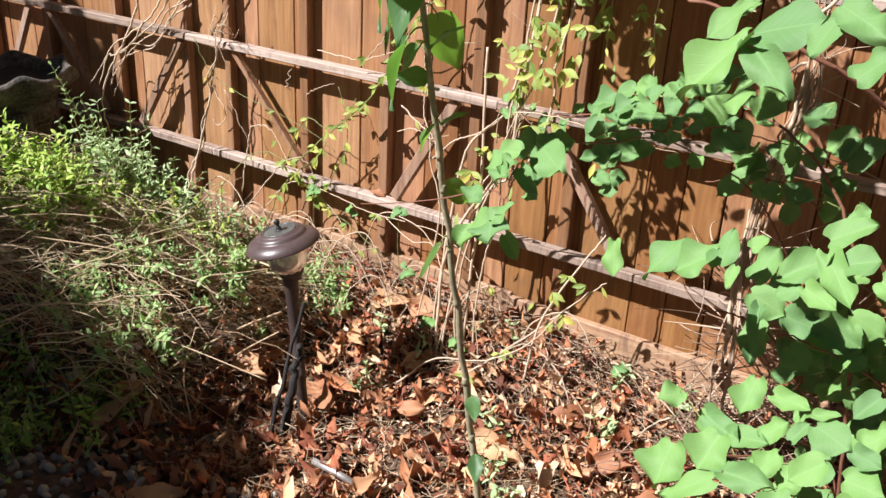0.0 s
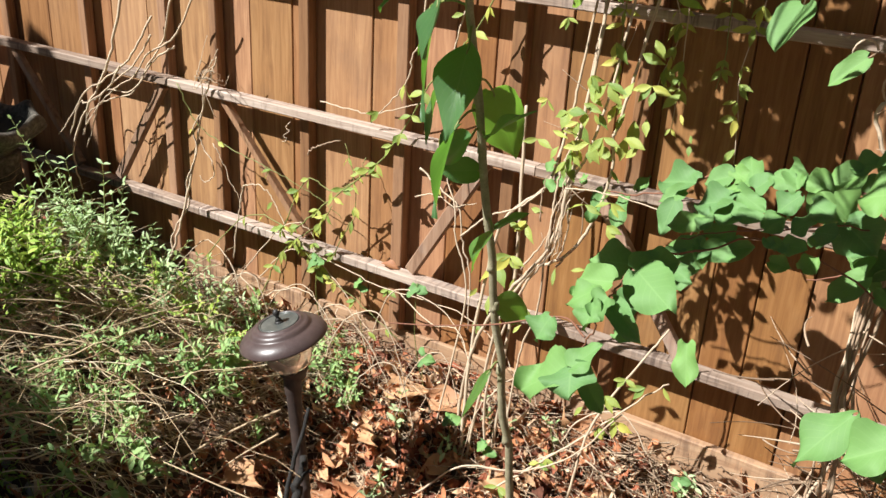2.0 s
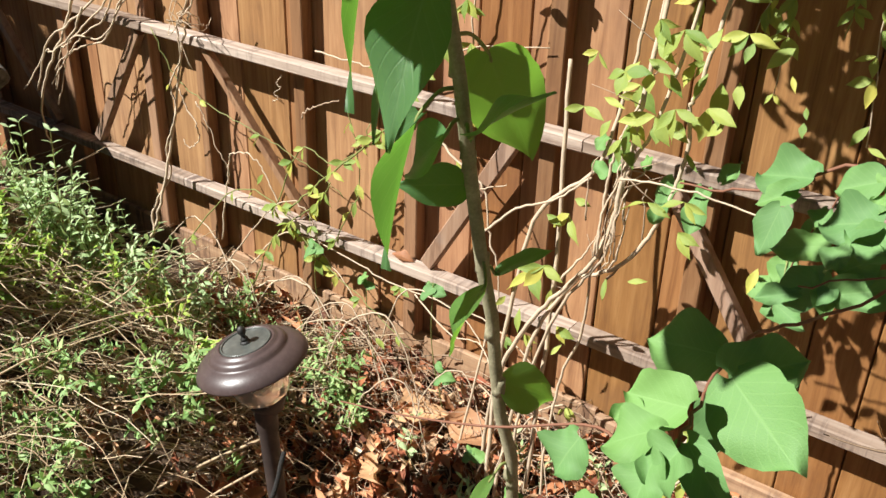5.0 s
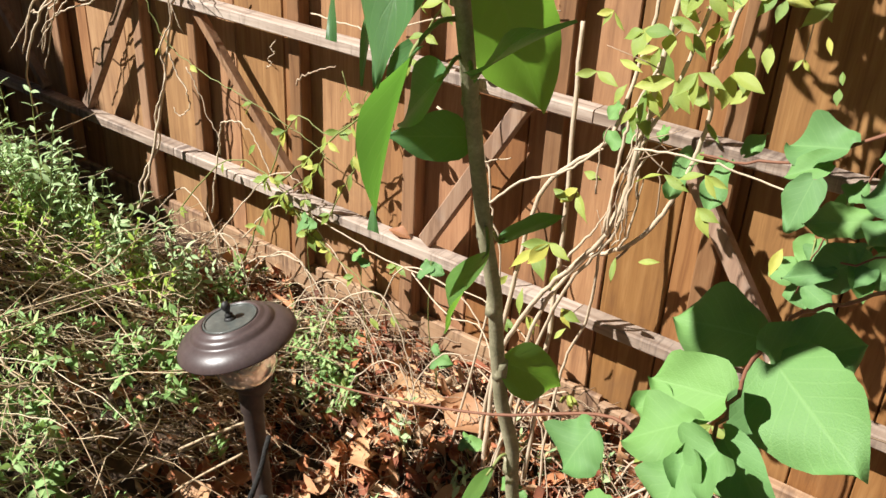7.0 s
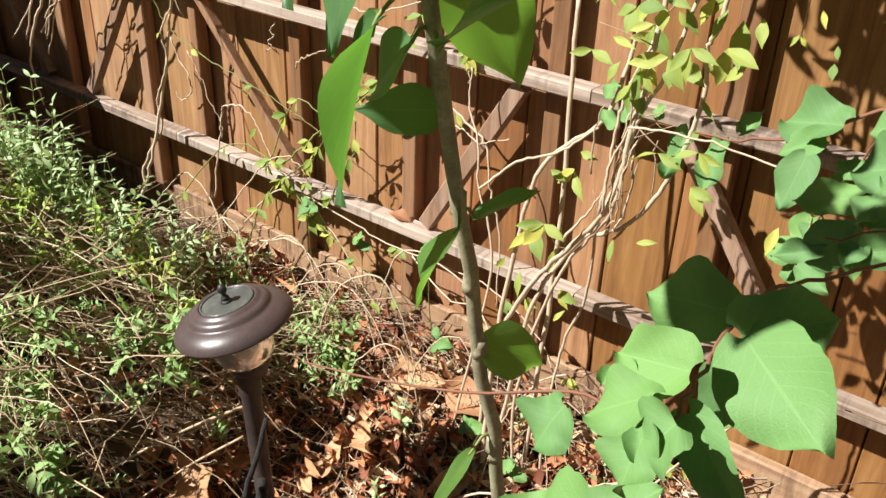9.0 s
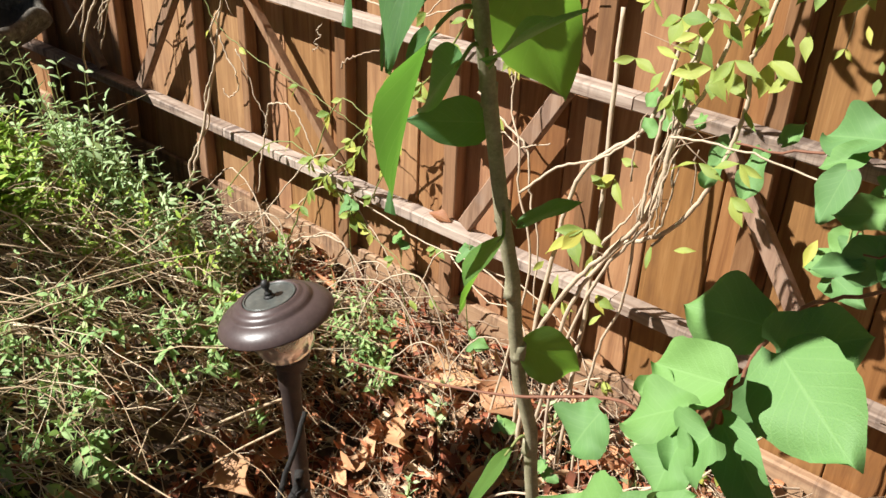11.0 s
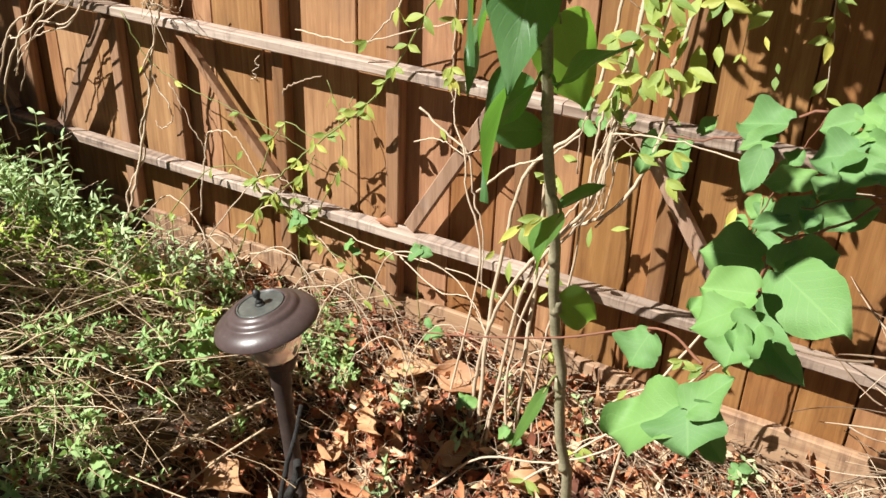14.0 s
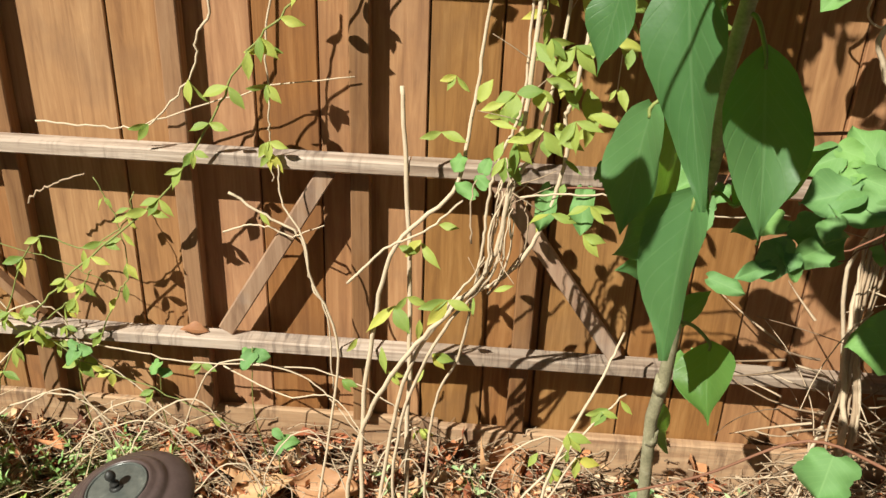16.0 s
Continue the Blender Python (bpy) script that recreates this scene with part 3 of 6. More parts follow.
SAP += [
    (0.915, (-0.668, 1.212, 0.905), (-0.705, 1.170, 0.907), (0.50, -0.80, 0.25), 0.032),
    # unseen leaf, added to shade the upper half of a drooping one
    (1.15, (-0.680, 1.100, 1.140), (-0.702, 1.042, 1.108), (-0.46, -0.54, 0.7), 0.054),
    (1.10, (-0.725, 1.176, 1.091), (-0.740, 1.166, 1.037), (-0.62, -0.72, 0.31), 0.030),
    (0.835, (-0.656, 1.231, 0.829), (-0.624, 1.255, 0.854), (-0.30, -0.45, 0.84), 0.021),
    (0.845, (-0.636, 1.188, 0.846), (-0.642, 1.147, 0.808), (-0.72, -0.50, 0.48), 0.046),
    (0.73, (-0.653, 1.243, 0.727), (-0.621, 1.291, 0.690), (-0.05, -0.75, 0.6), 0.042),
    (0.63, (-0.653, 1.245, 0.624), (-0.675, 1.208, 0.560), (-0.1, -0.75, 0.6), 0.015),
]
SAP += [
    (0.30, (-0.612, 1.315, 0.300), (-0.575, 1.270, 0.285), (0.2, -0.5, 0.8), 0.030),
    (0.17, (-0.602, 1.330, 0.165), (-0.575, 1.290, 0.130), (0.2, -0.6, 0.7), 0.030),
    (0.96, (-0.660, 1.167, 0.956), (-0.715, 1.187, 0.910), (-0.57, -0.73, 0.37), 0.042),
]
for k in range(20):
    x, y, z = -0.755 + 0.052 * (k % 5), 0.911 + 0.012 * (k % 5) + 0.054 * (k // 5), (1.20, 1.25, 1.22, 1.29, 1.24)[(k * 3) % 5]
    # unseen upper leaves round the stem, tilted to the sun, added for shade
    x, y = x - (z - 1.25) * 0.654, y - (z - 1.25) * 0.769
    way = Vector((x, y, z - 0.06)) - trunk_at(z)
    way.normalize()
    c = Vector((x, y, z))
    SAP.append((z - 0.03, tuple(c - way * 0.045), tuple(c + way * 0.045), (-0.46, -0.54, 0.7), 0.078))
# more unseen leaves, each put where its shadow is wanted
for x, y in ((-0.765, 0.965), (-0.82, 1.14), (-0.78, 1.175), (-0.79, 0.965), (-0.765, 1.01), (-0.765, 0.925), (-0.735, 0.93), (-0.70, 0.935), (-0.912, 0.94), (-0.85, 1.165)):
    SAP.append((1.22, (x, y - 0.035, 1.26), (x + 0.01, y + 0.035, 1.24), (-0.46, -0.54, 0.7), 0.056))
rc = random.Random(31)
for k in range(34):                                     # unseen loose crown, well above the fence's middle rail, added to shade the boards
    x, y = rc.uniform(-0.92, -0.32), rc.uniform(1.12, 1.43)
    c = Vector((x, y, 1.50 + rc.uniform(-0.04, 0.08)))
    if sunny_gap(c, 0.05):
        continue
    way = (Vector((x, y, 1.42)) - trunk_at(1.4) + jitter(rc, 0.08)).normalized()
    SAP.append((1.40, tuple(c - way * 0.05), tuple(c + way * 0.05), tuple(Vector((-0.46, -0.54, 0.7)) + jitter(rc, 0.2)), rc.uniform(0.06, 0.085)))
for i, (z, base, tip, face, w) in enumerate(SAP):
    base, tip = Vector(base), Vector(tip)
    d = tip - base
    g = G()
    g.add(*leaf_shape("cordate" if i == 0 else "ovate", d.length, w, 0.45 if i == 5 else 0.22, 0.10, 0.035, 0.03, seed=i + 3, cols=8), m=leaf_pose(base, d, face))
    lf = part("leaf", g, M_GLOWLEAF if i in (0, 10, 11, 12) else M_SAPLEAF, sapling)
    g = G()
    p = trunk_at(z)
    tube(g, smooth_path([p, (p + base) / 2 + Vector((0, 0, 0.006)), base, base + d * 0.1], 4), 0.0016, 0.0011, 6)
    part("leaf_stalk", g, M_GREENSTEM, lf)

# ---- shrub with round leaves ----
shrub = thing("round_leaved_shrub", "sprawling shrub with rounded blue-green leaves on thin reddish twigs", "shrub", (0.02, 1.62, 0.02))
ROUND = []
for i in range(8):
    g = G()
    g.add(*leaf_shape("orbed" if i % 4 else "cordate", 1.0, 1.0, 0.06 + 0.09 * (i % 4), 0.04 + 0.06 * (i % 3), 0.045 + 0.020 * (i % 3), 0.10, seed=40 + i, cols=10))
    ROUND.append(g.mesh("round_leaf", M_SHRUBLEAF))
rs = random.Random(21)
count = 0


def shrub_leaf(at, size, face=None, way=None, src=None):
    """One round leaf whose blade is centred at a place."""
    global count
    face = Vector(face) if face else Vector((-0.35, -0.7, 0.65)) + jitter(rs, 0.25)
    way = Vector(way) if way else Vector((rs.uniform(-0.7, 0.5), rs.uniform(-0.5, 0.1), rs.uniform(-1.0, 0.15)))
    way = way - face.normalized() * way.dot(face.normalized())
    way.normalize()
    base = Vector(at) - way * size * 0.5
    lf = part("leaf", ROUND[count % 8], None, shrub)
    lf.matrix_basis = leaf_pose(base, way, face, size)
    count += 1
    if src is not None:
        g = G()
        src = Vector(src)
        tube(g, smooth_path([src, src.lerp(base, 0.5) + Vector((0, 0, 0.004)), base, base + way * size * 0.12], 3), 0.0011, 0.0008, 5)
        part("leaf_stalk", g, M_GREENSTEM, shrub)
    return base


BRANCHES = [
    ([(0.02, 1.64, 0.0), (-0.02, 1.60, 0.35), (-0.08, 1.60, 0.66), (-0.20, 1.62, 0.81), (-0.36, 1.65, 0.845), (-0.50, 1.66, 0.825), (-0.60, 1.68, 0.765), (-0.70, 1.70, 0.735)], 0.006, 0.0016),
    ([(0.04, 1.60, 0.0), (-0.08, 1.66, 0.40), (-0.24, 1.63, 0.68), (-0.38, 1.52, 0.79), (-0.445, 1.36, 0.815), (-0.472, 1.246, 0.834), (-0.470, 1.185, 0.832), (-0.466, 1.13, 0.826), (-0.485, 1.15, 0.775), (-0.50, 1.155, 0.74)], 0.0028, 0.0012),
    ([(0.05, 1.60, 0.0), (0.14, 1.35, 0.5), (0.12, 1.05, 0.9), (0.0, 0.87, 1.06), (-0.12, 0.83, 1.12), (-0.19, 0.84, 1.13)], 0.006, 0.0015),
]
BRANCHES += [
    ([(0.04, 1.62, 0.0), (0.0, 1.48, 0.2), (-0.06, 1.34, 0.38), (-0.18, 1.22, 0.43), (-0.30, 1.17, 0.40)], 0.005, 0.0014),
    ([(0.0, 1.66, 0.0), (-0.08, 1.68, 0.25), (-0.16, 1.64, 0.42), (-0.24, 1.58, 0.49), (-0.29, 1.52, 0.5)], 0.005, 0.0013),
    ([(0.02, 1.66, 0.0), (-0.05, 1.72, 0.4), (-0.15, 1.73, 0.65), (-0.27, 1.70, 0.71), (-0.36, 1.68, 0.68)], 0.005, 0.0013),
    ([(0.06, 1.64, 0.0), (0.12, 1.6, 0.4), (0.12, 1.60, 0.7), (0.08, 1.60, 0.85)], 0.005, 0.0013),
    ([(-0.22, 1.62, 0.80), (-0.30, 1.53, 0.83), (-0.40, 1.44, 0.83), (-0.48, 1.395, 0.81)], 0.002, 0.001),
]
BRANCHES += [
    ([(-0.5, 1.66, 0.82), (-0.545, 1.67, 0.70), (-0.56, 1.69, 0.62)], 0.0016, 0.001),
    ([(0.06, 1.62, 0.0), (0.10, 1.5, 0.3), (0.06, 1.38, 0.52), (-0.02, 1.28, 0.62), (-0.09, 1.22, 0.66)], 0.005, 0.0014),
    ([(0.05, 1.65, 0.0), (0.06, 1.66, 0.25), (0.0, 1.66, 0.42), (-0.09, 1.62, 0.5), (-0.18, 1.60, 0.52)], 0.005, 0.0014),
]
curves = []
for ctrl, r0, r1 in BRANCHES:
    g = G()
    pts = smooth_path(ctrl, 7)
    tube(g, [p + jitter(rs, 0.0015) for p in pts], r0 * 0.62, r1 * 0.8, 7)
    part("branch", g, M_REDTWIG, shrub)
    curves.append(pts)
g = G()
tube(g, smooth_path([(-0.495, 1.16, 0.765), (-0.545, 1.205, 0.755), (-0.624, 1.192, 0.724), (-0.706, 1.188, 0.697), (-0.78, 1.19, 0.675)], 6), 0.0014, 0.0008, 6)
part("branch", g, M_REDTWIG, shrub)

def twig_leaves(branch, rows):
    """Leaves of one twig: base, tip, width and, for some, the way the blade faces; each on a stalk from the nearest part of its branch."""
    for base, tip, width, *face in rows:
        base, tip = Vector(base), Vector(tip)
        face = (Vector(face[0]) if face else Vector((-0.38, -0.64, 0.67))) + jitter(rs, 0.07)
        way = tip - base
        lf = part("leaf", ROUND[rs.randrange(8)], None, shrub)
        lf.matrix_basis = leaf_pose(base, way, face) @ Matrix.Diagonal((width, way.length, 0.5 * (width + way.length), 1))
        root = min(curves[branch], key=lambda p: (p - base).length)
        if (root - base).length > 0.11:
            root = base - way.normalized() * 0.03 + Vector((0, 0.012, -0.008))
        g = G()
        tube(g, smooth_path([root, root.lerp(base, 0.55) + Vector((0, 0.003, 0.004)), base, base + way * 0.1], 3), 0.0010, 0.0008, 5)
        part("leaf_stalk", g, M_GREENSTEM, lf)


for at, size, face, way in (((-0.590, 1.725, 0.625), 0.034, (-0.2, -0.8, 0.5), (-0.6, 0, 0.3)), ((-0.562, 1.722, 0.605), 0.038, (-0.1, -0.8, 0.6), (0.3, 0, -0.6)), ((-0.548, 1.728, 0.632), 0.034, (0.1, -0.8, 0.5), (0.6, 0, 0.1))):
    shrub_leaf(at, size, face, way)
twig_leaves(1, [  # the near spray that catches the sun
    ((-0.457, 1.188, 0.847), (-0.401, 1.143, 0.835), 0.056),
    ((-0.465, 1.142, 0.848), (-0.505, 1.145, 0.839), 0.036, (-0.20, -0.76, 0.61)),
    ((-0.469, 1.111, 0.850), (-0.501, 1.106, 0.827), 0.032),
    ((-0.489, 1.139, 0.833), (-0.510, 1.139, 0.822), 0.023),
    ((-0.452, 1.098, 0.852), (-0.464, 1.086, 0.832), 0.037),
    ((-0.464, 1.099, 0.842), (-0.467, 1.077, 0.820), 0.029),
    ((-0.461, 1.139, 0.827), (-0.417, 1.111, 0.806), 0.025, (-0.21, -0.79, 0.58)),
    ((-0.463, 1.163, 0.779), (-0.437, 1.152, 0.784), 0.014),
])
twig_leaves(1, [  # leaves behind and below it
    ((-0.478, 1.227, 0.834), (-0.527, 1.221, 0.830), 0.046, (0.11, -0.84, 0.53)),
    ((-0.463, 1.202, 0.838), (-0.422, 1.218, 0.858), 0.042, (0.11, -0.84, 0.53)),
    ((-0.469, 1.206, 0.814), (-0.458, 1.190, 0.787), 0.026, (0.11, -0.84, 0.53)),
    ((-0.541, 1.168, 0.772), (-0.552, 1.150, 0.747), 0.040),
    ((-0.497, 1.132, 0.737), (-0.557, 1.125, 0.696), 0.060),
    ((-0.493, 1.128, 0.745), (-0.482, 1.098, 0.724), 0.061),
    ((-0.491, 1.123, 0.745), (-0.468, 1.141, 0.776), 0.034),
    ((-0.493, 1.171, 0.707), (-0.462, 1.158, 0.679), 0.025, (0.11, -0.84, 0.53)),
    ((-0.520, 1.685, 0.515), (-0.501, 1.648, 0.454), 0.042, (-0.20, -0.87, 0.46)),
])
twig_leaves(7, [  # the middle spray
    ((-0.540, 1.650, 0.804), (-0.604, 1.672, 0.787), 0.053),
    ((-0.550, 1.642, 0.789), (-0.592, 1.640, 0.764), 0.030),
    ((-0.556, 1.610, 0.781), (-0.564, 1.588, 0.731), 0.039, (-0.21, -0.88, 0.42)),
    ((-0.454, 1.508, 0.871), (-0.491, 1.510, 0.852), 0.034),
    ((-0.454, 1.514, 0.876), (-0.421, 1.490, 0.872), 0.026),
    ((-0.421, 1.489, 0.871), (-0.442, 1.530, 0.898), 0.035),
    ((-0.417, 1.483, 0.868), (-0.398, 1.493, 0.888), 0.036),
    ((-0.435, 1.491, 0.865), (-0.458, 1.492, 0.853), 0.023),
    ((-0.440, 1.476, 0.848), (-0.492, 1.487, 0.829), 0.044),
])
twig_leaves(7, [
    ((-0.419, 1.451, 0.836), (-0.467, 1.476, 0.833), 0.036),
    ((-0.440, 1.488, 0.859), (-0.391, 1.451, 0.852), 0.026),
    ((-0.392, 1.442, 0.843), (-0.437, 1.462, 0.836), 0.021),
    ((-0.461, 1.464, 0.825), (-0.472, 1.449, 0.804), 0.024),
    ((-0.400, 1.494, 0.888), (-0.367, 1.475, 0.888), 0.031),
    ((-0.363, 1.468, 0.884), (-0.384, 1.509, 0.911), 0.028),
    ((-0.356, 1.460, 0.880), (-0.382, 1.449, 0.855), 0.034),
    ((-0.386, 1.432, 0.836), (-0.363, 1.441, 0.858), 0.034),
    ((-0.332, 1.429, 0.864), (-0.353, 1.420, 0.844), 0.028),
])
twig_leaves(7, [
    ((-0.378, 1.420, 0.830), (-0.365, 1.405, 0.823), 0.014),
    ((-0.371, 1.416, 0.830), (-0.344, 1.398, 0.829), 0.019),
    ((-0.355, 1.408, 0.831), (-0.326, 1.398, 0.838), 0.026),
    ((-0.355, 1.482, 0.902), (-0.325, 1.457, 0.895), 0.031),
    ((-0.339, 1.447, 0.878), (-0.306, 1.423, 0.873), 0.031),
    ((-0.323, 1.414, 0.855), (-0.296, 1.405, 0.861), 0.030),
    ((-0.536, 1.591, 0.682), (-0.499, 1.566, 0.679), 0.024),
    ((-0.297, 1.495, 0.913), (-0.333, 1.488, 0.887), 0.043),
    ((-0.275, 1.498, 0.929), (-0.318, 1.507, 0.913), 0.031),
])
twig_leaves(7, [
    ((-0.253, 1.461, 0.906), (-0.296, 1.470, 0.891), 0.059),
    ((-0.253, 1.501, 0.945), (-0.268, 1.475, 0.912), 0.049),
])
twig_leaves(7, [  # its shaded lower leaves
    ((-0.486, 1.535, 0.789), (-0.537, 1.521, 0.776), 0.029, (0.11, -0.84, 0.53)),
    ((-0.473, 1.524, 0.769), (-0.443, 1.542, 0.791), 0.038, (0.11, -0.84, 0.53)),
    ((-0.477, 1.519, 0.763), (-0.517, 1.499, 0.738), 0.041, (0.11, -0.84, 0.53)),
    ((-0.468, 1.515, 0.753), (-0.413, 1.534, 0.772), 0.037, (0.11, -0.84, 0.53)),
    ((-0.487, 1.520, 0.766), (-0.469, 1.501, 0.732), 0.020, (0.11, -0.84, 0.53)),
    ((-0.389, 1.528, 0.758), (-0.361, 1.530, 0.756), 0.025, (0.11, -0.84, 0.53)),
    ((-0.499, 1.507, 0.747), (-0.536, 1.494, 0.734), 0.019, (0.11, -0.84, 0.53)),
    ((-0.347, 1.532, 0.756), (-0.332, 1.546, 0.775), 0.028, (0.11, -0.84, 0.53)),
    ((-0.352, 1.563, 0.861), (-0.303, 1.550, 0.831), 0.066, (0.11, -0.84, 0.53)),
])
twig_leaves(7, [
    ((-0.310, 1.548, 0.829), (-0.262, 1.536, 0.800), 0.065, (0.11, -0.84, 0.53)),
    ((-0.272, 1.585, 0.881), (-0.223, 1.582, 0.866), 0.067, (0.11, -0.84, 0.53)),
])
twig_leaves(2, [  # the high spray nearest the path
    ((-0.101, 0.819, 1.132), (-0.132, 0.806, 1.102), 0.030),
    ((-0.093, 0.792, 1.110), (-0.134, 0.766, 1.062), 0.040),
    ((-0.090, 0.793, 1.113), (-0.036, 0.781, 1.133), 0.047),
    ((-0.086, 0.782, 1.105), (-0.047, 0.738, 1.085), 0.026),
    ((-0.032, 0.789, 1.142), (0.006, 0.756, 1.132), 0.030),
    ((-0.002, 0.732, 1.104), (0.017, 0.741, 1.125), 0.030),
    ((-0.031, 0.777, 1.132), (-0.041, 0.759, 1.109), 0.028),
    ((-0.109, 0.833, 1.140), (-0.084, 0.838, 1.160), 0.047),
])
twig_leaves(9, [  # the right-hand sprays
    ((-0.217, 1.136, 0.789), (-0.257, 1.105, 0.737), 0.043),
    ((-0.168, 1.111, 0.793), (-0.218, 1.105, 0.759), 0.047),
    ((-0.158, 1.097, 0.786), (-0.160, 1.137, 0.823), 0.035),
    ((-0.139, 1.093, 0.792), (-0.140, 1.071, 0.770), 0.017),
    ((-0.131, 1.171, 0.748), (-0.116, 1.204, 0.788), 0.038),
    ((-0.098, 1.167, 0.763), (-0.046, 1.182, 0.806), 0.041),
    ((-0.056, 1.182, 0.801), (-0.010, 1.121, 0.769), 0.036),
    ((-0.029, 1.166, 0.801), (0.005, 1.164, 0.818), 0.044),
    ((-0.067, 1.150, 0.764), (-0.024, 1.122, 0.761), 0.029),
])
twig_leaves(9, [
    ((-0.097, 1.150, 0.747), (-0.067, 1.150, 0.764), 0.028),
    ((-0.058, 1.197, 0.814), (-0.012, 1.204, 0.847), 0.040),
    ((-0.150, 1.208, 0.772), (-0.133, 1.217, 0.790), 0.023),
    ((-0.130, 1.238, 0.680), (-0.121, 1.178, 0.627), 0.023),
    ((0.013, 1.141, 0.801), (0.048, 1.114, 0.795), 0.035),
])
twig_leaves(9, [  # shaded leaves inside the bush
    ((-0.155, 1.285, 0.675), (-0.103, 1.281, 0.658), 0.051, (0.11, -0.84, 0.53)),
    ((-0.103, 1.281, 0.658), (-0.049, 1.282, 0.650), 0.043, (0.11, -0.84, 0.53)),
    ((-0.136, 1.268, 0.643), (-0.130, 1.238, 0.595), 0.038, (0.11, -0.84, 0.53)),
    ((-0.060, 1.288, 0.661), (0.004, 1.284, 0.642), 0.049, (0.11, -0.84, 0.53)),
    ((-0.022, 1.303, 0.677), (0.025, 1.298, 0.660), 0.041, (0.11, -0.84, 0.53)),
    ((-0.082, 1.260, 0.621), (-0.033, 1.257, 0.605), 0.035, (0.11, -0.84, 0.53)),
])
twig_leaves(3, [  # the low spray
    ((-0.167, 1.069, 0.539), (-0.174, 1.026, 0.494), 0.062),
    ((-0.112, 1.073, 0.574), (-0.126, 1.039, 0.534), 0.055),
    ((-0.147, 1.131, 0.557), (-0.089, 1.094, 0.554), 0.038),
    ((-0.100, 1.164, 0.615), (-0.107, 1.128, 0.576), 0.041),
    ((-0.110, 1.529, 0.441), (-0.151, 1.538, 0.427), 0.042),
    ((-0.108, 1.107, 0.556), (-0.058, 1.095, 0.573), 0.032),
    ((-0.067, 1.101, 0.574), (-0.045, 1.116, 0.600), 0.034),
    ((-0.091, 1.036, 0.550), (-0.032, 1.018, 0.567), 0.035),
    ((-0.101, 1.028, 0.538), (-0.159, 1.017, 0.494), 0.036),
])
twig_leaves(3, [
    ((-0.041, 1.083, 0.570), (-0.064, 1.065, 0.541), 0.034),
    ((0.012, 1.071, 0.590), (-0.022, 1.057, 0.557), 0.038),
    ((-0.072, 1.144, 0.612), (-0.024, 1.125, 0.621), 0.027),
    ((-0.033, 1.096, 0.587), (-0.020, 1.112, 0.610), 0.022),
    ((-0.011, 1.108, 0.611), (0.034, 1.080, 0.611), 0.046),
    ((0.047, 1.129, 0.665), (0.024, 1.112, 0.635), 0.029),
    ((0.038, 1.054, 0.588), (0.081, 1.038, 0.597), 0.045),
    ((0.037, 1.080, 0.612), (0.070, 1.063, 0.614), 0.028),
    ((-0.018, 1.119, 0.618), (0.012, 1.116, 0.633), 0.015),
])
twig_leaves(3, [
    ((0.046, 1.085, 0.622), (0.074, 1.098, 0.650), 0.035),
    ((-0.007, 1.008, 0.572), (-0.032, 0.984, 0.534), 0.040),
    ((-0.095, 1.001, 0.515), (-0.115, 0.975, 0.479), 0.052),
    ((0.041, 0.997, 0.588), (0.081, 0.972, 0.587), 0.042),
])
twig_leaves(0, [  # sparse leaves by the fence
    ((-0.123, 1.702, 0.813), (-0.171, 1.696, 0.784), 0.055, (-0.21, -0.83, 0.52)),
    ((-0.128, 1.678, 0.773), (-0.079, 1.695, 0.819), 0.058, (-0.21, -0.83, 0.52)),
    ((-0.221, 1.704, 0.778), (-0.213, 1.668, 0.722), 0.034, (-0.21, -0.83, 0.52)),
    ((-0.255, 1.678, 0.722), (-0.303, 1.688, 0.719), 0.031, (-0.21, -0.83, 0.52)),
    ((-0.125, 1.656, 0.739), (-0.137, 1.624, 0.682), 0.035, (-0.21, -0.83, 0.52)),
    ((-0.128, 1.662, 0.747), (-0.155, 1.653, 0.722), 0.046, (-0.21, -0.83, 0.52)),
    ((-0.203, 1.707, 0.789), (-0.230, 1.715, 0.792), 0.026, (-0.21, -0.83, 0.52)),
    ((-0.217, 1.658, 0.705), (-0.247, 1.655, 0.688), 0.028, (-0.21, -0.83, 0.52)),
    ((-0.277, 1.637, 0.728), (-0.319, 1.619, 0.683), 0.038, (-0.21, -0.83, 0.52)),
])
twig_leaves(0, [
    ((-0.260, 1.625, 0.717), (-0.237, 1.609, 0.700), 0.020, (-0.21, -0.83, 0.52)),
    ((-0.238, 1.619, 0.715), (-0.211, 1.615, 0.719), 0.029, (-0.21, -0.83, 0.52)),
    ((-0.292, 1.643, 0.732), (-0.274, 1.657, 0.761), 0.028, (-0.21, -0.83, 0.52)),
    ((-0.356, 1.666, 0.743), (-0.352, 1.684, 0.773), 0.025, (-0.21, -0.83, 0.52)),
])
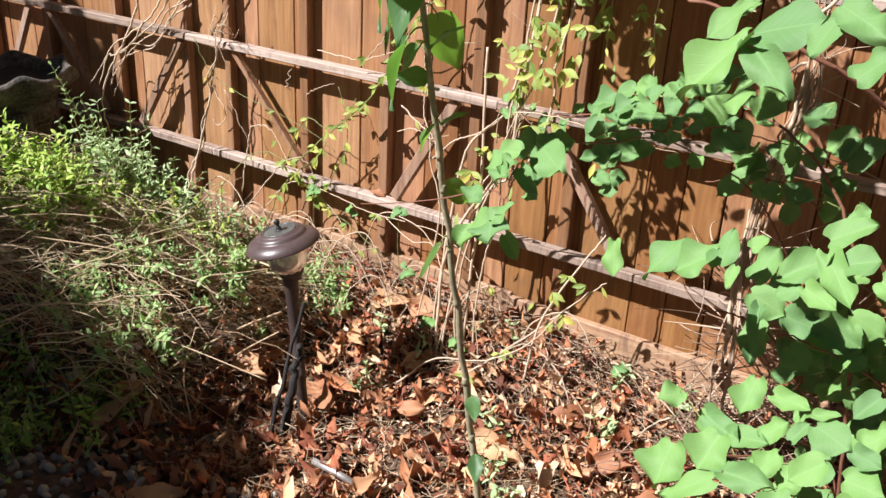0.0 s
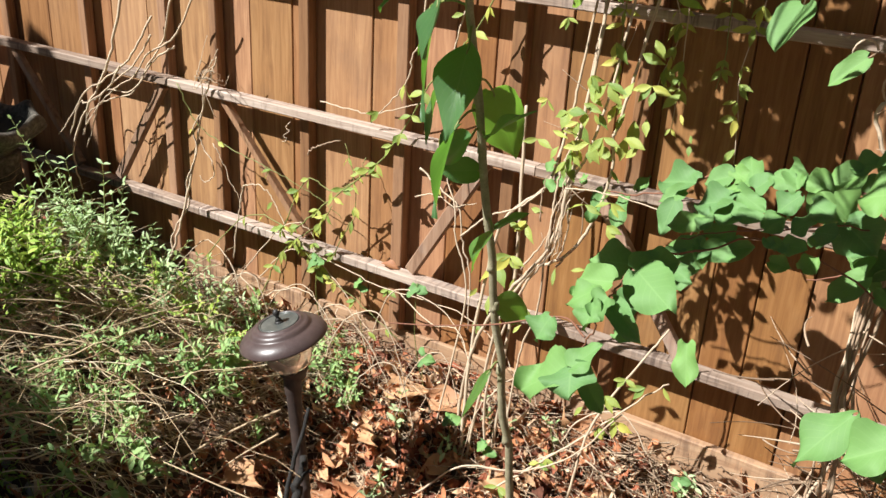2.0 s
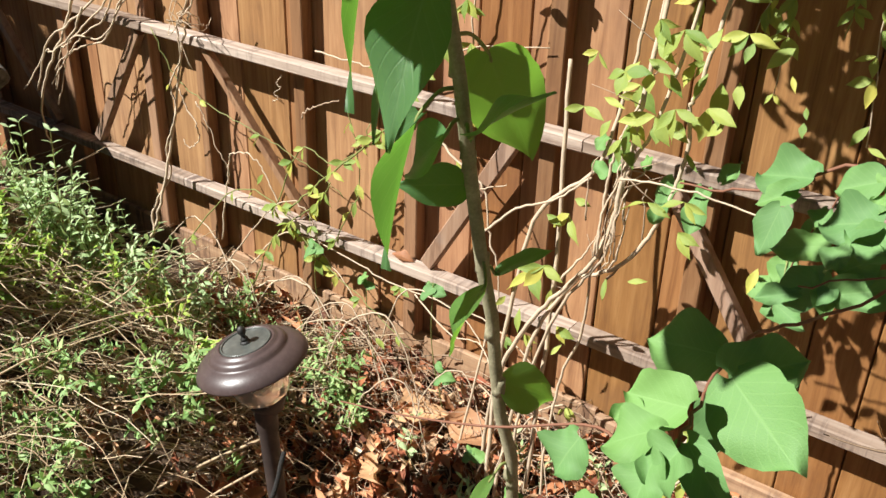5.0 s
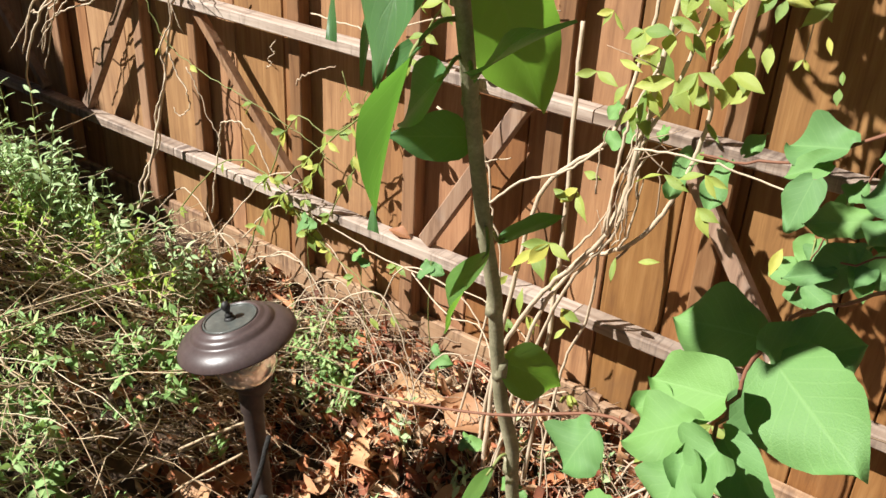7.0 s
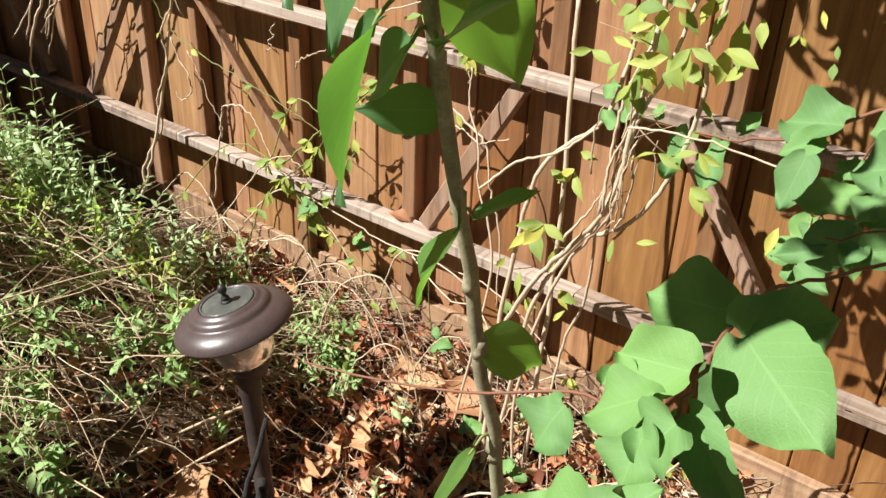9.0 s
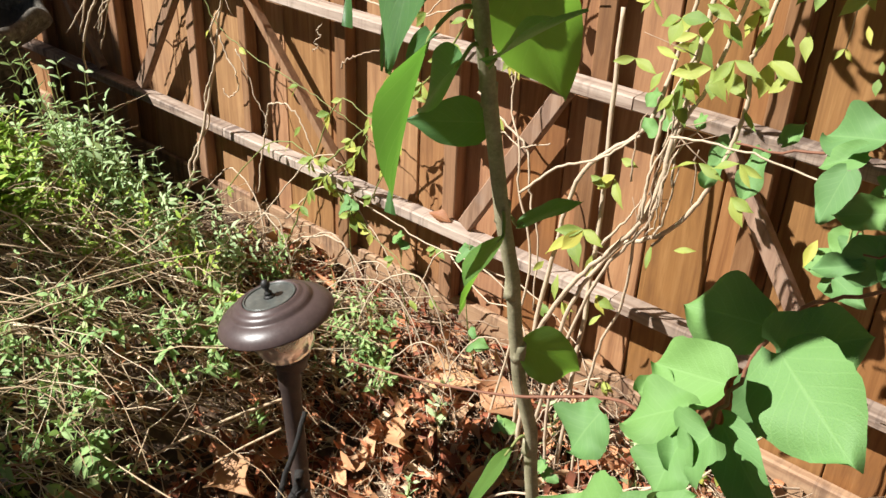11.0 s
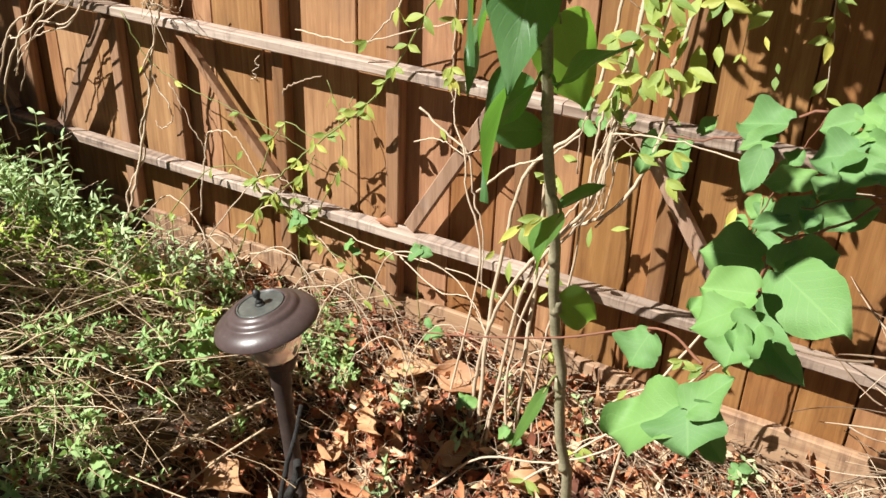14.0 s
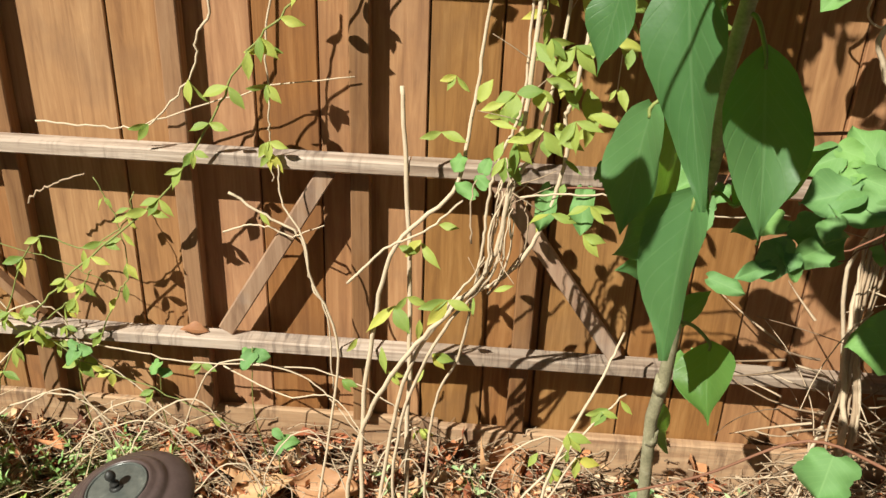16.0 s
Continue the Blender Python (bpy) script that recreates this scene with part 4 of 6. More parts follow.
twig_leaves(0, [  # the thin end of the long branch, tangled in the vine
    ((-0.717, 1.731, 0.725), (-0.731, 1.703, 0.674), 0.029, (-0.21, -0.83, 0.52)),
    ((-0.676, 1.723, 0.728), (-0.678, 1.691, 0.677), 0.030, (-0.21, -0.83, 0.52)),
    ((-0.659, 1.727, 0.741), (-0.644, 1.740, 0.768), 0.020, (-0.21, -0.83, 0.52)),
    ((-0.835, 1.772, 0.744), (-0.846, 1.763, 0.724), 0.021, (-0.21, -0.83, 0.52)),
    ((-0.807, 1.756, 0.728), (-0.799, 1.765, 0.747), 0.019, (-0.21, -0.83, 0.52)),
    ((-0.815, 1.741, 0.701), (-0.844, 1.756, 0.714), 0.020, (-0.21, -0.83, 0.52)),
    ((-0.800, 1.744, 0.713), (-0.817, 1.756, 0.725), 0.017, (-0.21, -0.83, 0.52)),
    ((-0.763, 1.751, 0.739), (-0.764, 1.741, 0.722), 0.016, (-0.21, -0.83, 0.52)),
])
DENSE = [(0, 0.30, 0.55, 14, 0.06, 0.040), (3, 0.2, 0.7, 20, 0.07, 0.045), (4, 0.2, 0.6, 10, 0.05, 0.04), (9, 0.25, 0.8, 26, 0.07, 0.05), (10, 0.25, 0.9, 44, 0.08, 0.055),
         (5, 0.3, 0.8, 14, 0.07, 0.045), (6, 0.3, 0.7, 10, 0.08, 0.05), (8, 0.2, 0.8, 4, 0.02, 0.03)]
for bi, a, b, n, spread, size in DENSE:
    pts = curves[bi]
    for k in range(n):
        p = pts[min(len(pts) - 1, int((a + (b - a) * (k + rs.random()) / n) * (len(pts) - 1)))]
        off = Vector((rs.gauss(0, 1), rs.gauss(0.2, 0.8), rs.gauss(0.0, 1))) * spread * 0.55
        shrub_leaf(p + off, size * rs.uniform(0.65, 1.15), src=p)

# ---- vine on the fence ----
vine = thing("fence_vine", "twining vine with bare tan stems and yellow-green leaves climbing the fence", "vine", (-0.88, 1.76, 0.05))
STEMS = [
    ([(-0.965, 1.73, 0.05), (-0.97, 1.75, 0.273), (-0.955, 1.76, 0.461), (-0.921, 1.76, 0.612), (-0.846, 1.77, 0.693), (-0.825, 1.79, 0.80), (-0.813, 1.80, 0.914), (-0.78, 1.80, 1.2)], 0.0055, 0.003),
    ([(-0.901, 1.75, 0.05), (-0.902, 1.79, 0.486), (-0.914, 1.80, 0.717), (-0.921, 1.81, 0.825)], 0.0055, 0.0042),
    ([(-1.00, 1.76, 0.06), (-0.994, 1.768, 0.173), (-0.965, 1.748, 0.309), (-0.906, 1.728, 0.444), (-0.838, 1.713, 0.543), (-0.801, 1.704, 0.597), (-0.780, 1.700, 0.659), (-0.773, 1.700, 0.723), (-0.765, 1.700, 0.769), (-0.760, 1.700, 0.836), (-0.75, 1.72, 1.0), (-0.765, 1.74, 1.25)], 0.0052, 0.0042),
]
STEMS += [
    ([(-0.95, 1.73, 0.05), (-0.93, 1.74, 0.25), (-0.90, 1.735, 0.42), (-0.840, 1.732, 0.537), (-0.808, 1.730, 0.562), (-0.775, 1.726, 0.588), (-0.744, 1.720, 0.630), (-0.720, 1.720, 0.692), (-0.708, 1.720, 0.742), (-0.703, 1.720, 0.787), (-0.709, 1.720, 0.824), (-0.699, 1.720, 0.860), (-0.68, 1.74, 1.0), (-0.64, 1.77, 1.25)], 0.0044, 0.0036),
    ([(-0.90, 1.73, 0.05), (-0.92, 1.74, 0.2), (-0.90, 1.74, 0.36), (-0.846, 1.720, 0.508), (-0.796, 1.706, 0.590), (-0.780, 1.700, 0.637), (-0.775, 1.700, 0.697), (-0.767, 1.700, 0.735), (-0.757, 1.700, 0.761), (-0.742, 1.700, 0.795), (-0.72, 1.72, 0.92), (-0.70, 1.75, 1.15)], 0.0036, 0.0032),
]
STEMS += [
    ([(-0.86, 1.74, 0.05), (-0.87, 1.75, 0.2), (-0.858, 1.758, 0.354), (-0.825, 1.742, 0.453), (-0.811, 1.720, 0.563), (-0.803, 1.710, 0.626), (-0.799, 1.710, 0.687), (-0.794, 1.710, 0.739), (-0.785, 1.710, 0.775), (-0.770, 1.710, 0.812), (-0.762, 1.710, 0.858), (-0.755, 1.73, 1.0), (-0.72, 1.76, 1.3)], 0.0030, 0.0026),
    ([(-1.05, 1.76, 0.08), (-1.012, 1.79, 0.404), (-1.05, 1.80, 0.52), (-1.062, 1.81, 0.585), (-1.097, 1.83, 0.637), (-1.102, 1.84, 0.688)], 0.0032, 0.0016),
    ([(-0.76, 1.66, 0.74), (-0.69, 1.655, 0.75), (-0.62, 1.66, 0.745), (-0.52, 1.66, 0.73), (-0.42, 1.70, 0.72)], 0.002, 0.0012),
]
STEMS += [
    ([(-0.70, 1.70, 0.1), (-0.68, 1.72, 0.26), (-0.62, 1.76, 0.4), (-0.585, 1.80, 0.47)], 0.004, 0.0025),
    ([(-1.0, 1.62, 0.02), (-0.92, 1.66, 0.1), (-0.80, 1.68, 0.13), (-0.70, 1.70, 0.2), (-0.63, 1.74, 0.30)], 0.003, 0.002),
    ([(-0.98, 1.70, 0.58), (-0.93, 1.71, 0.63), (-0.88, 1.72, 0.655), (-0.83, 1.73, 0.70)], 0.0028, 0.002),
    ([(-1.30, 1.84, 0.17), (-1.22, 1.82, 0.34), (-1.13, 1.81, 0.36), (-1.05, 1.80, 0.335), (-0.97, 1.77, 0.26)], 0.0022, 0.0014),
    ([(-1.21, 1.84, 0.33), (-1.10, 1.80, 0.31), (-1.02, 1.78, 0.33), (-0.96, 1.74, 0.28)], 0.002, 0.0012),
]
rv = random.Random(8)
stem_curves = []
for ctrl, r0, r1 in STEMS:
    g = G()
    pts = [p + jitter(rv, 0.0007) for p in smooth_path(ctrl, 7)]
    tube(g, pts, r0 * 0.72, r1 * 0.72, 7)
    part("stem", g, M_STEM, vine)
    stem_curves.append(pts)
for k in range(14):                                     # thin bare twigs wound along the bundle
    g = G()
    c = stem_curves[rv.choice((2, 2, 4, 5, 5))]
    high = [q for q in c if q.z > 0.54]
    a = rv.randrange(0, len(high) // 3)
    run = high[a:a + rv.randrange(10, 24)]
    off, ph, wind, turn = Vector((rv.gauss(0, 0.013), rv.gauss(0, 0.012), 0)), rv.uniform(0, 6), rv.uniform(0.002, 0.007), rv.uniform(0.15, 0.45)
    tube(g, [q + off + Vector((wind * math.sin(ph + turn * i), 0.006 * math.cos(ph + turn * i), 0)) + jitter(rv, 0.0006) for i, q in enumerate(run)], rv.uniform(0.0009, 0.0022), 0.0008, 5)
    part("tendril", g, M_STEM if k % 3 else M_TWIG, vine)
for k in range(16):                                     # frizz of dead side twigs in its middle
    g = G()
    q = rv.choice([v for v in stem_curves[rv.choice((2, 4, 5))] if 0.5 < v.z < 1.0])
    d = Vector((rv.uniform(-1, 1), rv.uniform(-0.4, 0.2), rv.uniform(-0.3, 1.1))).normalized() * rv.uniform(0.02, 0.07)
    tube(g, smooth_path([q, q + d * 0.5 + jitter(rv, 0.004), q + d], 4), rv.uniform(0.0006, 0.0013), 0.0005, 4)
    part("side_twig", g, M_TWIG, vine)
HEART = []
for i in range(8):
    g = G()
    g.add(*leaf_shape("heart", 1.0, 0.8, 0.25, 0.15, 0.05, 0.18, seed=90 + i, cols=6))
    HEART.append(g.mesh("weed_leaf", M_SHRUBLEAF))
LANCE = []
for i in range(6):
    g = G()
    g.add(*leaf_shape("lance", 1.0, 0.34 + 0.05 * (i % 3), 0.25, 0.12 + 0.06 * (i % 2), 0.03, 0.0, seed=70 + i, cols=4))
    LANCE.append(g.mesh("lance_leaf", M_VINELEAF))


def vine_leaf(owner, base, size, way=None, face=None):
    way = way or Vector((rv.uniform(-0.8, 0.8), rv.uniform(-0.5, 0.1), rv.uniform(-1, 0.2)))
    face = face or Vector((-0.25, -0.8, 0.5)) + jitter(rv, 0.35)
    lf = part("leaf", LANCE[rv.randrange(6)], None, owner)
    lf.matrix_basis = leaf_pose(base, way, face, size)


def leaflets(owner, p, size):
    """Three to five leaflets that spread from one point."""
    for a in rv.sample((-1.2, -0.5, 0.0, 0.6, 1.3), rv.choice((1, 2, 2, 3))):
        vine_leaf(owner, p, size * rv.uniform(0.8, 1.1), Vector((math.sin(a), -0.25, -math.cos(a) * 0.8)))


def vine_sprays(rows):
    """Single leaflets: base, tip and width, each on a short stalk."""
    for base, tip, width in rows:
        base, way = Vector(base), Vector(tip) - Vector(base)
        lf = part("leaf", LANCE[rv.randrange(6)], None, vine)
        lf.matrix_basis = leaf_pose(base, way, Vector((-0.25, -0.8, 0.5)) + jitter(rv, 0.1)) @ Matrix.Diagonal((width / 0.38, way.length, way.length, 1))
        g = G()
        tube(g, smooth_path([base + Vector((rv.uniform(-0.012, 0.012), 0.012, rv.uniform(0.006, 0.02))), base + Vector((0, 0.004, 0.004)), base + way * 0.1], 3), 0.0008, 0.0006, 4)
        part("leaf_stalk", g, M_GREENSTEM, lf)


vine_sprays([
    ((-0.773, 1.670, 0.866), (-0.799, 1.671, 0.855), 0.012),
    ((-0.772, 1.670, 0.865), (-0.777, 1.656, 0.840), 0.019),
    ((-0.772, 1.670, 0.866), (-0.742, 1.665, 0.874), 0.017),
    ((-0.747, 1.680, 0.868), (-0.742, 1.666, 0.848), 0.017),
    ((-0.801, 1.680, 0.827), (-0.769, 1.668, 0.824), 0.010),
    ((-0.783, 1.670, 0.806), (-0.795, 1.659, 0.783), 0.010),
    ((-0.730, 1.690, 0.808), (-0.729, 1.677, 0.787), 0.022),
    ((-0.723, 1.690, 0.815), (-0.688, 1.670, 0.801), 0.018),
    ((-0.711, 1.720, 0.877), (-0.720, 1.707, 0.851), 0.018),
])
vine_sprays([
    ((-0.694, 1.720, 0.869), (-0.704, 1.704, 0.838), 0.010),
    ((-0.684, 1.740, 0.855), (-0.671, 1.710, 0.812), 0.028),
    ((-0.670, 1.740, 0.811), (-0.691, 1.734, 0.790), 0.018),
    ((-0.706, 1.720, 0.769), (-0.683, 1.703, 0.755), 0.008),
    ((-0.702, 1.720, 0.735), (-0.707, 1.712, 0.720), 0.010),
    ((-0.721, 1.730, 0.688), (-0.734, 1.718, 0.663), 0.013),
    ((-0.582, 1.640, 0.934), (-0.608, 1.633, 0.910), 0.014),
    ((-0.650, 1.700, 0.872), (-0.642, 1.683, 0.848), 0.011),
    ((-0.596, 1.700, 0.890), (-0.587, 1.689, 0.876), 0.006),
])
vine_sprays([
    ((-0.575, 1.700, 0.860), (-0.571, 1.692, 0.849), 0.008),
    ((-0.574, 1.700, 0.843), (-0.571, 1.690, 0.829), 0.009),
    ((-0.889, 1.790, 0.607), (-0.911, 1.782, 0.582), 0.021),
    ((-0.889, 1.790, 0.603), (-0.861, 1.763, 0.575), 0.014),
    ((-0.862, 1.750, 0.652), (-0.835, 1.741, 0.653), 0.013),
    ((-0.920, 1.760, 0.515), (-0.965, 1.748, 0.474), 0.015),
    ((-0.923, 1.760, 0.514), (-0.899, 1.734, 0.484), 0.022),
    ((-0.941, 1.760, 0.443), (-0.933, 1.737, 0.409), 0.013),
    ((-0.576, 1.700, 0.676), (-0.570, 1.692, 0.666), 0.012),
])
vine_sprays([
    ((-0.589, 1.700, 0.660), (-0.593, 1.683, 0.631), 0.011),
    ((-0.814, 1.780, 0.533), (-0.810, 1.760, 0.504), 0.011),
    ((-0.782, 1.780, 0.537), (-0.755, 1.780, 0.549), 0.009),
    ((-0.891, 1.780, 0.367), (-0.880, 1.789, 0.387), 0.010),
    ((-0.730, 1.680, 0.899), (-0.756, 1.701, 0.920), 0.018),
    ((-0.743, 1.680, 0.902), (-0.714, 1.662, 0.889), 0.012),
    ((-0.692, 1.700, 0.897), (-0.686, 1.715, 0.924), 0.017),
    ((-0.642, 1.700, 0.917), (-0.646, 1.688, 0.896), 0.011),
])
for k in range(30):                                    # leaves on the lit upper stems
    c = stem_curves[rv.choice((0, 2, 3, 3, 4, 5))]
    lo = 0.80 if k % 5 else 0.58
    p = rv.choice([q for q in c if lo < q.z < 1.16])
    leaflets(vine, p + Vector((max(-0.06, min(0.06, rv.gauss(0, 0.04))), rv.uniform(-0.06, 0.01), rv.gauss(0, 0.03))), rv.uniform(0.024, 0.046))
for p in ((-0.905, 1.76, 0.53), (-0.885, 1.75, 0.50), (-0.865, 1.74, 0.45), (-0.93, 1.76, 0.40), (-0.98, 1.78, 0.44), (-0.72, 1.66, 0.72), (-0.674, 1.657, 0.735), (-0.62, 1.70, 0.40),
          (-0.66, 1.72, 0.34), (-0.70, 1.72, 0.30), (-0.64, 1.74, 0.28), (-0.60, 1.76, 0.36), (-0.72, 1.76, 0.80), (-0.92, 1.78, 0.60)):
    leaflets(vine, p, rv.uniform(0.026, 0.038))
for k in range(5):                                      # leafy shoots hanging from the crown
    x, y = -0.74 + 0.055 * k + rv.gauss(0, 0.01), rv.uniform(1.77, 1.83)
    low, sway = rv.uniform(0.80, 1.0), rv.gauss(0, 0.03)
    pts = smooth_path([(x - sway, y, 1.28), (x - 0.5 * sway, y - 0.01, 1.15), (x + sway, y - 0.005, 0.5 * (1.12 + low)), (x + 0.3 * sway, y, low)], 6)
    g = G()
    tube(g, [p + jitter(rv, 0.0012) for p in pts], rv.uniform(0.001, 0.0018), 0.0008, 5)
    part("shoot", g, M_STEM if k % 3 else M_GREENSTEM, vine)
    for q in pts[5:]:
        if rv.random() < 0.6:
            leaflets(vine, q, rv.uniform(0.020, 0.036))
g = G()
TOP = [(-0.9, 1.16), (-0.78, 1.1), (-0.66, 1.13), (-0.85, 1.3), (-0.7, 1.3), (-0.8, 1.45)]
for k in range(760):                                     # the dense, mostly unseen crown; two thirds stand forward to shade the fence
    x, z = rv.choice(TOP)
    if k % 3:
        p = Vector((x + 0.04 + rv.gauss(0, 0.06), 1.58 + rv.gauss(0, 0.06), z + 0.16 + rv.gauss(0, 0.07)))
    else:
        p = Vector((x + rv.gauss(0, 0.06), 1.80 - abs(rv.gauss(0, 0.07)), z + 0.06 + rv.gauss(0, 0.06)))
    if sunny_gap(p):
        continue
    v, f, uv = leaf_shape("tiny", rv.uniform(0.03, 0.05), 0.018, 0.2, 0.2, 0.0, cols=2)
    g.add(v, f, uv, leaf_pose(p, (rv.uniform(-1, 1), rv.uniform(-0.6, 0.3), rv.uniform(-1, 0.4)), Vector((-0.2, -0.7, 0.6)) + jitter(rv, 0.4)))
for k in range(270):                                      # unseen thick upper part, added to cast shade on the fence
    p = Vector((rv.uniform(-0.92, -0.68), 1.58 + rv.gauss(0, 0.04), rv.uniform(1.20, 1.52)))
    if sunny_gap(p):
        continue
    v, f, uv = leaf_shape("tiny", rv.uniform(0.035, 0.05), 0.02, 0.2, 0.2, 0.0, cols=2)
    g.add(v, f, uv, leaf_pose(p, (rv.uniform(-1, 1), rv.uniform(-0.6, 0.3), rv.uniform(-1, 0.4)), Vector((-0.4, -0.6, 0.6)) + jitter(rv, 0.3)))
part("foliage", g, M_COVERLEAF, vine, kind="stuff")
for k in range(8):                                      # runners added to carry the unseen shading crown out from the fence
    x = -0.95 + 0.045 * k
    g = G()
    tube(g, [q + jitter(rv, 0.002) for q in smooth_path([(x + 0.05, 1.80, 1.16), (x + 0.02, 1.73, 1.27), (x, 1.64, 1.36), (x + rv.uniform(-0.06, 0.06), 1.55, 1.40 + rv.uniform(-0.08, 0.1))], 5)], 0.003, 0.0014, 6)
    part("stem", g, M_STEM, vine)

# slender creepers along the fence
def creeper(label, ctrl, r0, r1, mat, leaves, size):
    c = thing("creeper", label, "vine", ctrl[0], group="creepers on the fence")
    g = G()
    pts = smooth_path(ctrl, 7)
    tube(g, [p + jitter(rv, 0.0012) for p in pts], r0, r1, 6)
    part("stem", g, mat, c)
    for k in range(leaves):
        leaflets(c, pts[int((k + rv.random()) / leaves * (len(pts) - 1))] + Vector((0, -0.004, 0)), size * rv.uniform(0.8, 1.15))
    return c


creeper("green creeper with yellow-green leaflets across the fence", [(-1.50, 1.82, 0.42), (-1.433, 1.84, 0.489), (-1.313, 1.84, 0.594), (-1.25, 1.84, 0.662), (-1.188, 1.84, 0.76), (-1.134, 1.84, 0.852), (-1.069, 1.84, 0.923), (-1.0, 1.84, 1.04)], 0.0018, 0.0016, M_GREENSTEM, 15, 0.034)
creeper("dry brown creeper hanging down the fence boards", [(-1.17, 1.85, 1.15), (-1.186, 1.85, 0.915), (-1.206, 1.85, 0.868), (-1.219, 1.85, 0.813), (-1.26, 1.85, 0.76), (-1.301, 1.855, 0.725)], 0.0024, 0.0012, M_STEM, 3, 0.036)
creeper("thin tan creeper lying above the middle rail", [(-1.47, 1.875, 0.721), (-1.369, 1.88, 0.715), (-1.309, 1.88, 0.722), (-1.163, 1.88, 0.777), (-0.997, 1.882, 0.811)], 0.0016, 0.001, M_STEM, 0, 0.03)
creeper("dry brown stem with a few leaves tied to the rail", [(-1.90, 1.78, 0.24), (-1.887, 1.80, 0.303), (-1.855, 1.83, 0.464), (-1.837, 1.845, 0.58), (-1.806, 1.85, 0.69), (-1.785, 1.85, 0.735), (-1.766, 1.85, 0.775)], 0.0034, 0.0018, M_STEM, 0, 0.03)
creeper("dry tan strand wound round an upright dead stem", [(-1.893, 1.782, 0.25), (-1.898, 1.798, 0.31), (-1.866, 1.826, 0.39), (-1.868, 1.824, 0.45), (-1.836, 1.836, 0.53), (-1.846, 1.838, 0.59), (-1.812, 1.842, 0.65), (-1.812, 1.842, 0.71), (-1.778, 1.842, 0.76), (-1.75, 1.84, 0.80)], 0.0024, 0.0014, M_STEM, 1, 0.02)
for k in range(7):                                      # frayed knot where the stems cross the middle rail
    creeper("frayed dry tendril knotted over the middle rail", [Vector((-1.792, 1.846, 0.725)) + jitter(rv, 0.008), Vector((-1.785, 1.838, 0.73)) + jitter(rv, 0.016), Vector((-1.78, 1.842, 0.715)) + jitter(rv, 0.028), Vector((-1.775, 1.846, 0.73)) + jitter(rv, 0.04)], 0.0011, 0.0007, M_STEM, 0, 0.02)
creeper("arching dry stem in front of the lower rail", [(-1.72, 1.83, 0.28), (-1.712, 1.85, 0.40), (-1.70, 1.85, 0.455), (-1.682, 1.85, 0.479), (-1.632, 1.85, 0.483), (-1.59, 1.85, 0.45), (-1.55, 1.84, 0.40)], 0.0018, 0.0014, M_STEM, 1, 0.03)
creeper("leafy green creeper over the lower rail", [(-1.60, 1.80, 0.22), (-1.55, 1.82, 0.34), (-1.48, 1.83, 0.41), (-1.43, 1.83, 0.45), (-1.40, 1.83, 0.5)], 0.0016, 0.001, M_GREENSTEM, 9, 0.03)
creeper("twisted dry vine hanging from the rail beside the bird bath", [(-2.05, 1.82, 0.9), (-2.08, 1.80, 0.76), (-2.14, 1.80, 0.66), (-2.2, 1.78, 0.56), (-2.24, 1.77, 0.46), (-2.22, 1.77, 0.36)], 0.004, 0.002, M_STEM, 0, 0.03)
creeper("twisted dry vine hanging from the rail beside the bird bath", [(-1.95, 1.82, 0.85), (-2.02, 1.80, 0.74), (-2.1, 1.79, 0.68), (-2.2, 1.79, 0.62), (-2.26, 1.78, 0.5)], 0.003, 0.0018, M_STEM, 0, 0.03)
for k in range(5):
    o = jitter(rv, 0.025)
    creeper("twisted dry vine hanging from the rail beside the bird bath", [Vector(p) + o + jitter(rv, 0.012) for p in ((-1.90, 1.83, 0.90), (-1.96, 1.82, 0.80), (-2.03, 1.81, 0.74), (-2.10, 1.81, 0.67), (-2.17, 1.80, 0.63), (-2.24, 1.80, 0.59), (-2.27, 1.79, 0.50))[k % 3:]], 0.0026, 0.0014, M_STEM, 0, 0.03)
creeper("curling tan vine at the end of the upper rail", [(-0.10, 1.82, 1.2), (-0.2, 1.81, 1.05), (-0.27, 1.79, 0.97), (-0.33, 1.79, 0.93), (-0.30, 1.79, 0.86), (-0.25, 1.8, 0.9), (-0.24, 1.8, 0.75), (-0.29, 1.8, 0.6), (-0.26, 1.8, 0.4), (-0.3, 1.78, 0.2)], 0.004, 0.003, M_STEM, 0, 0.03)
creeper("yellowing leafy stalk leaning on the base board", [(-0.86, 1.66, 0.06), (-0.78, 1.70, 0.14), (-0.70, 1.74, 0.22), (-0.62, 1.78, 0.31), (-0.57, 1.8, 0.36)], 0.0026, 0.0014, M_STEM, 6, 0.03)

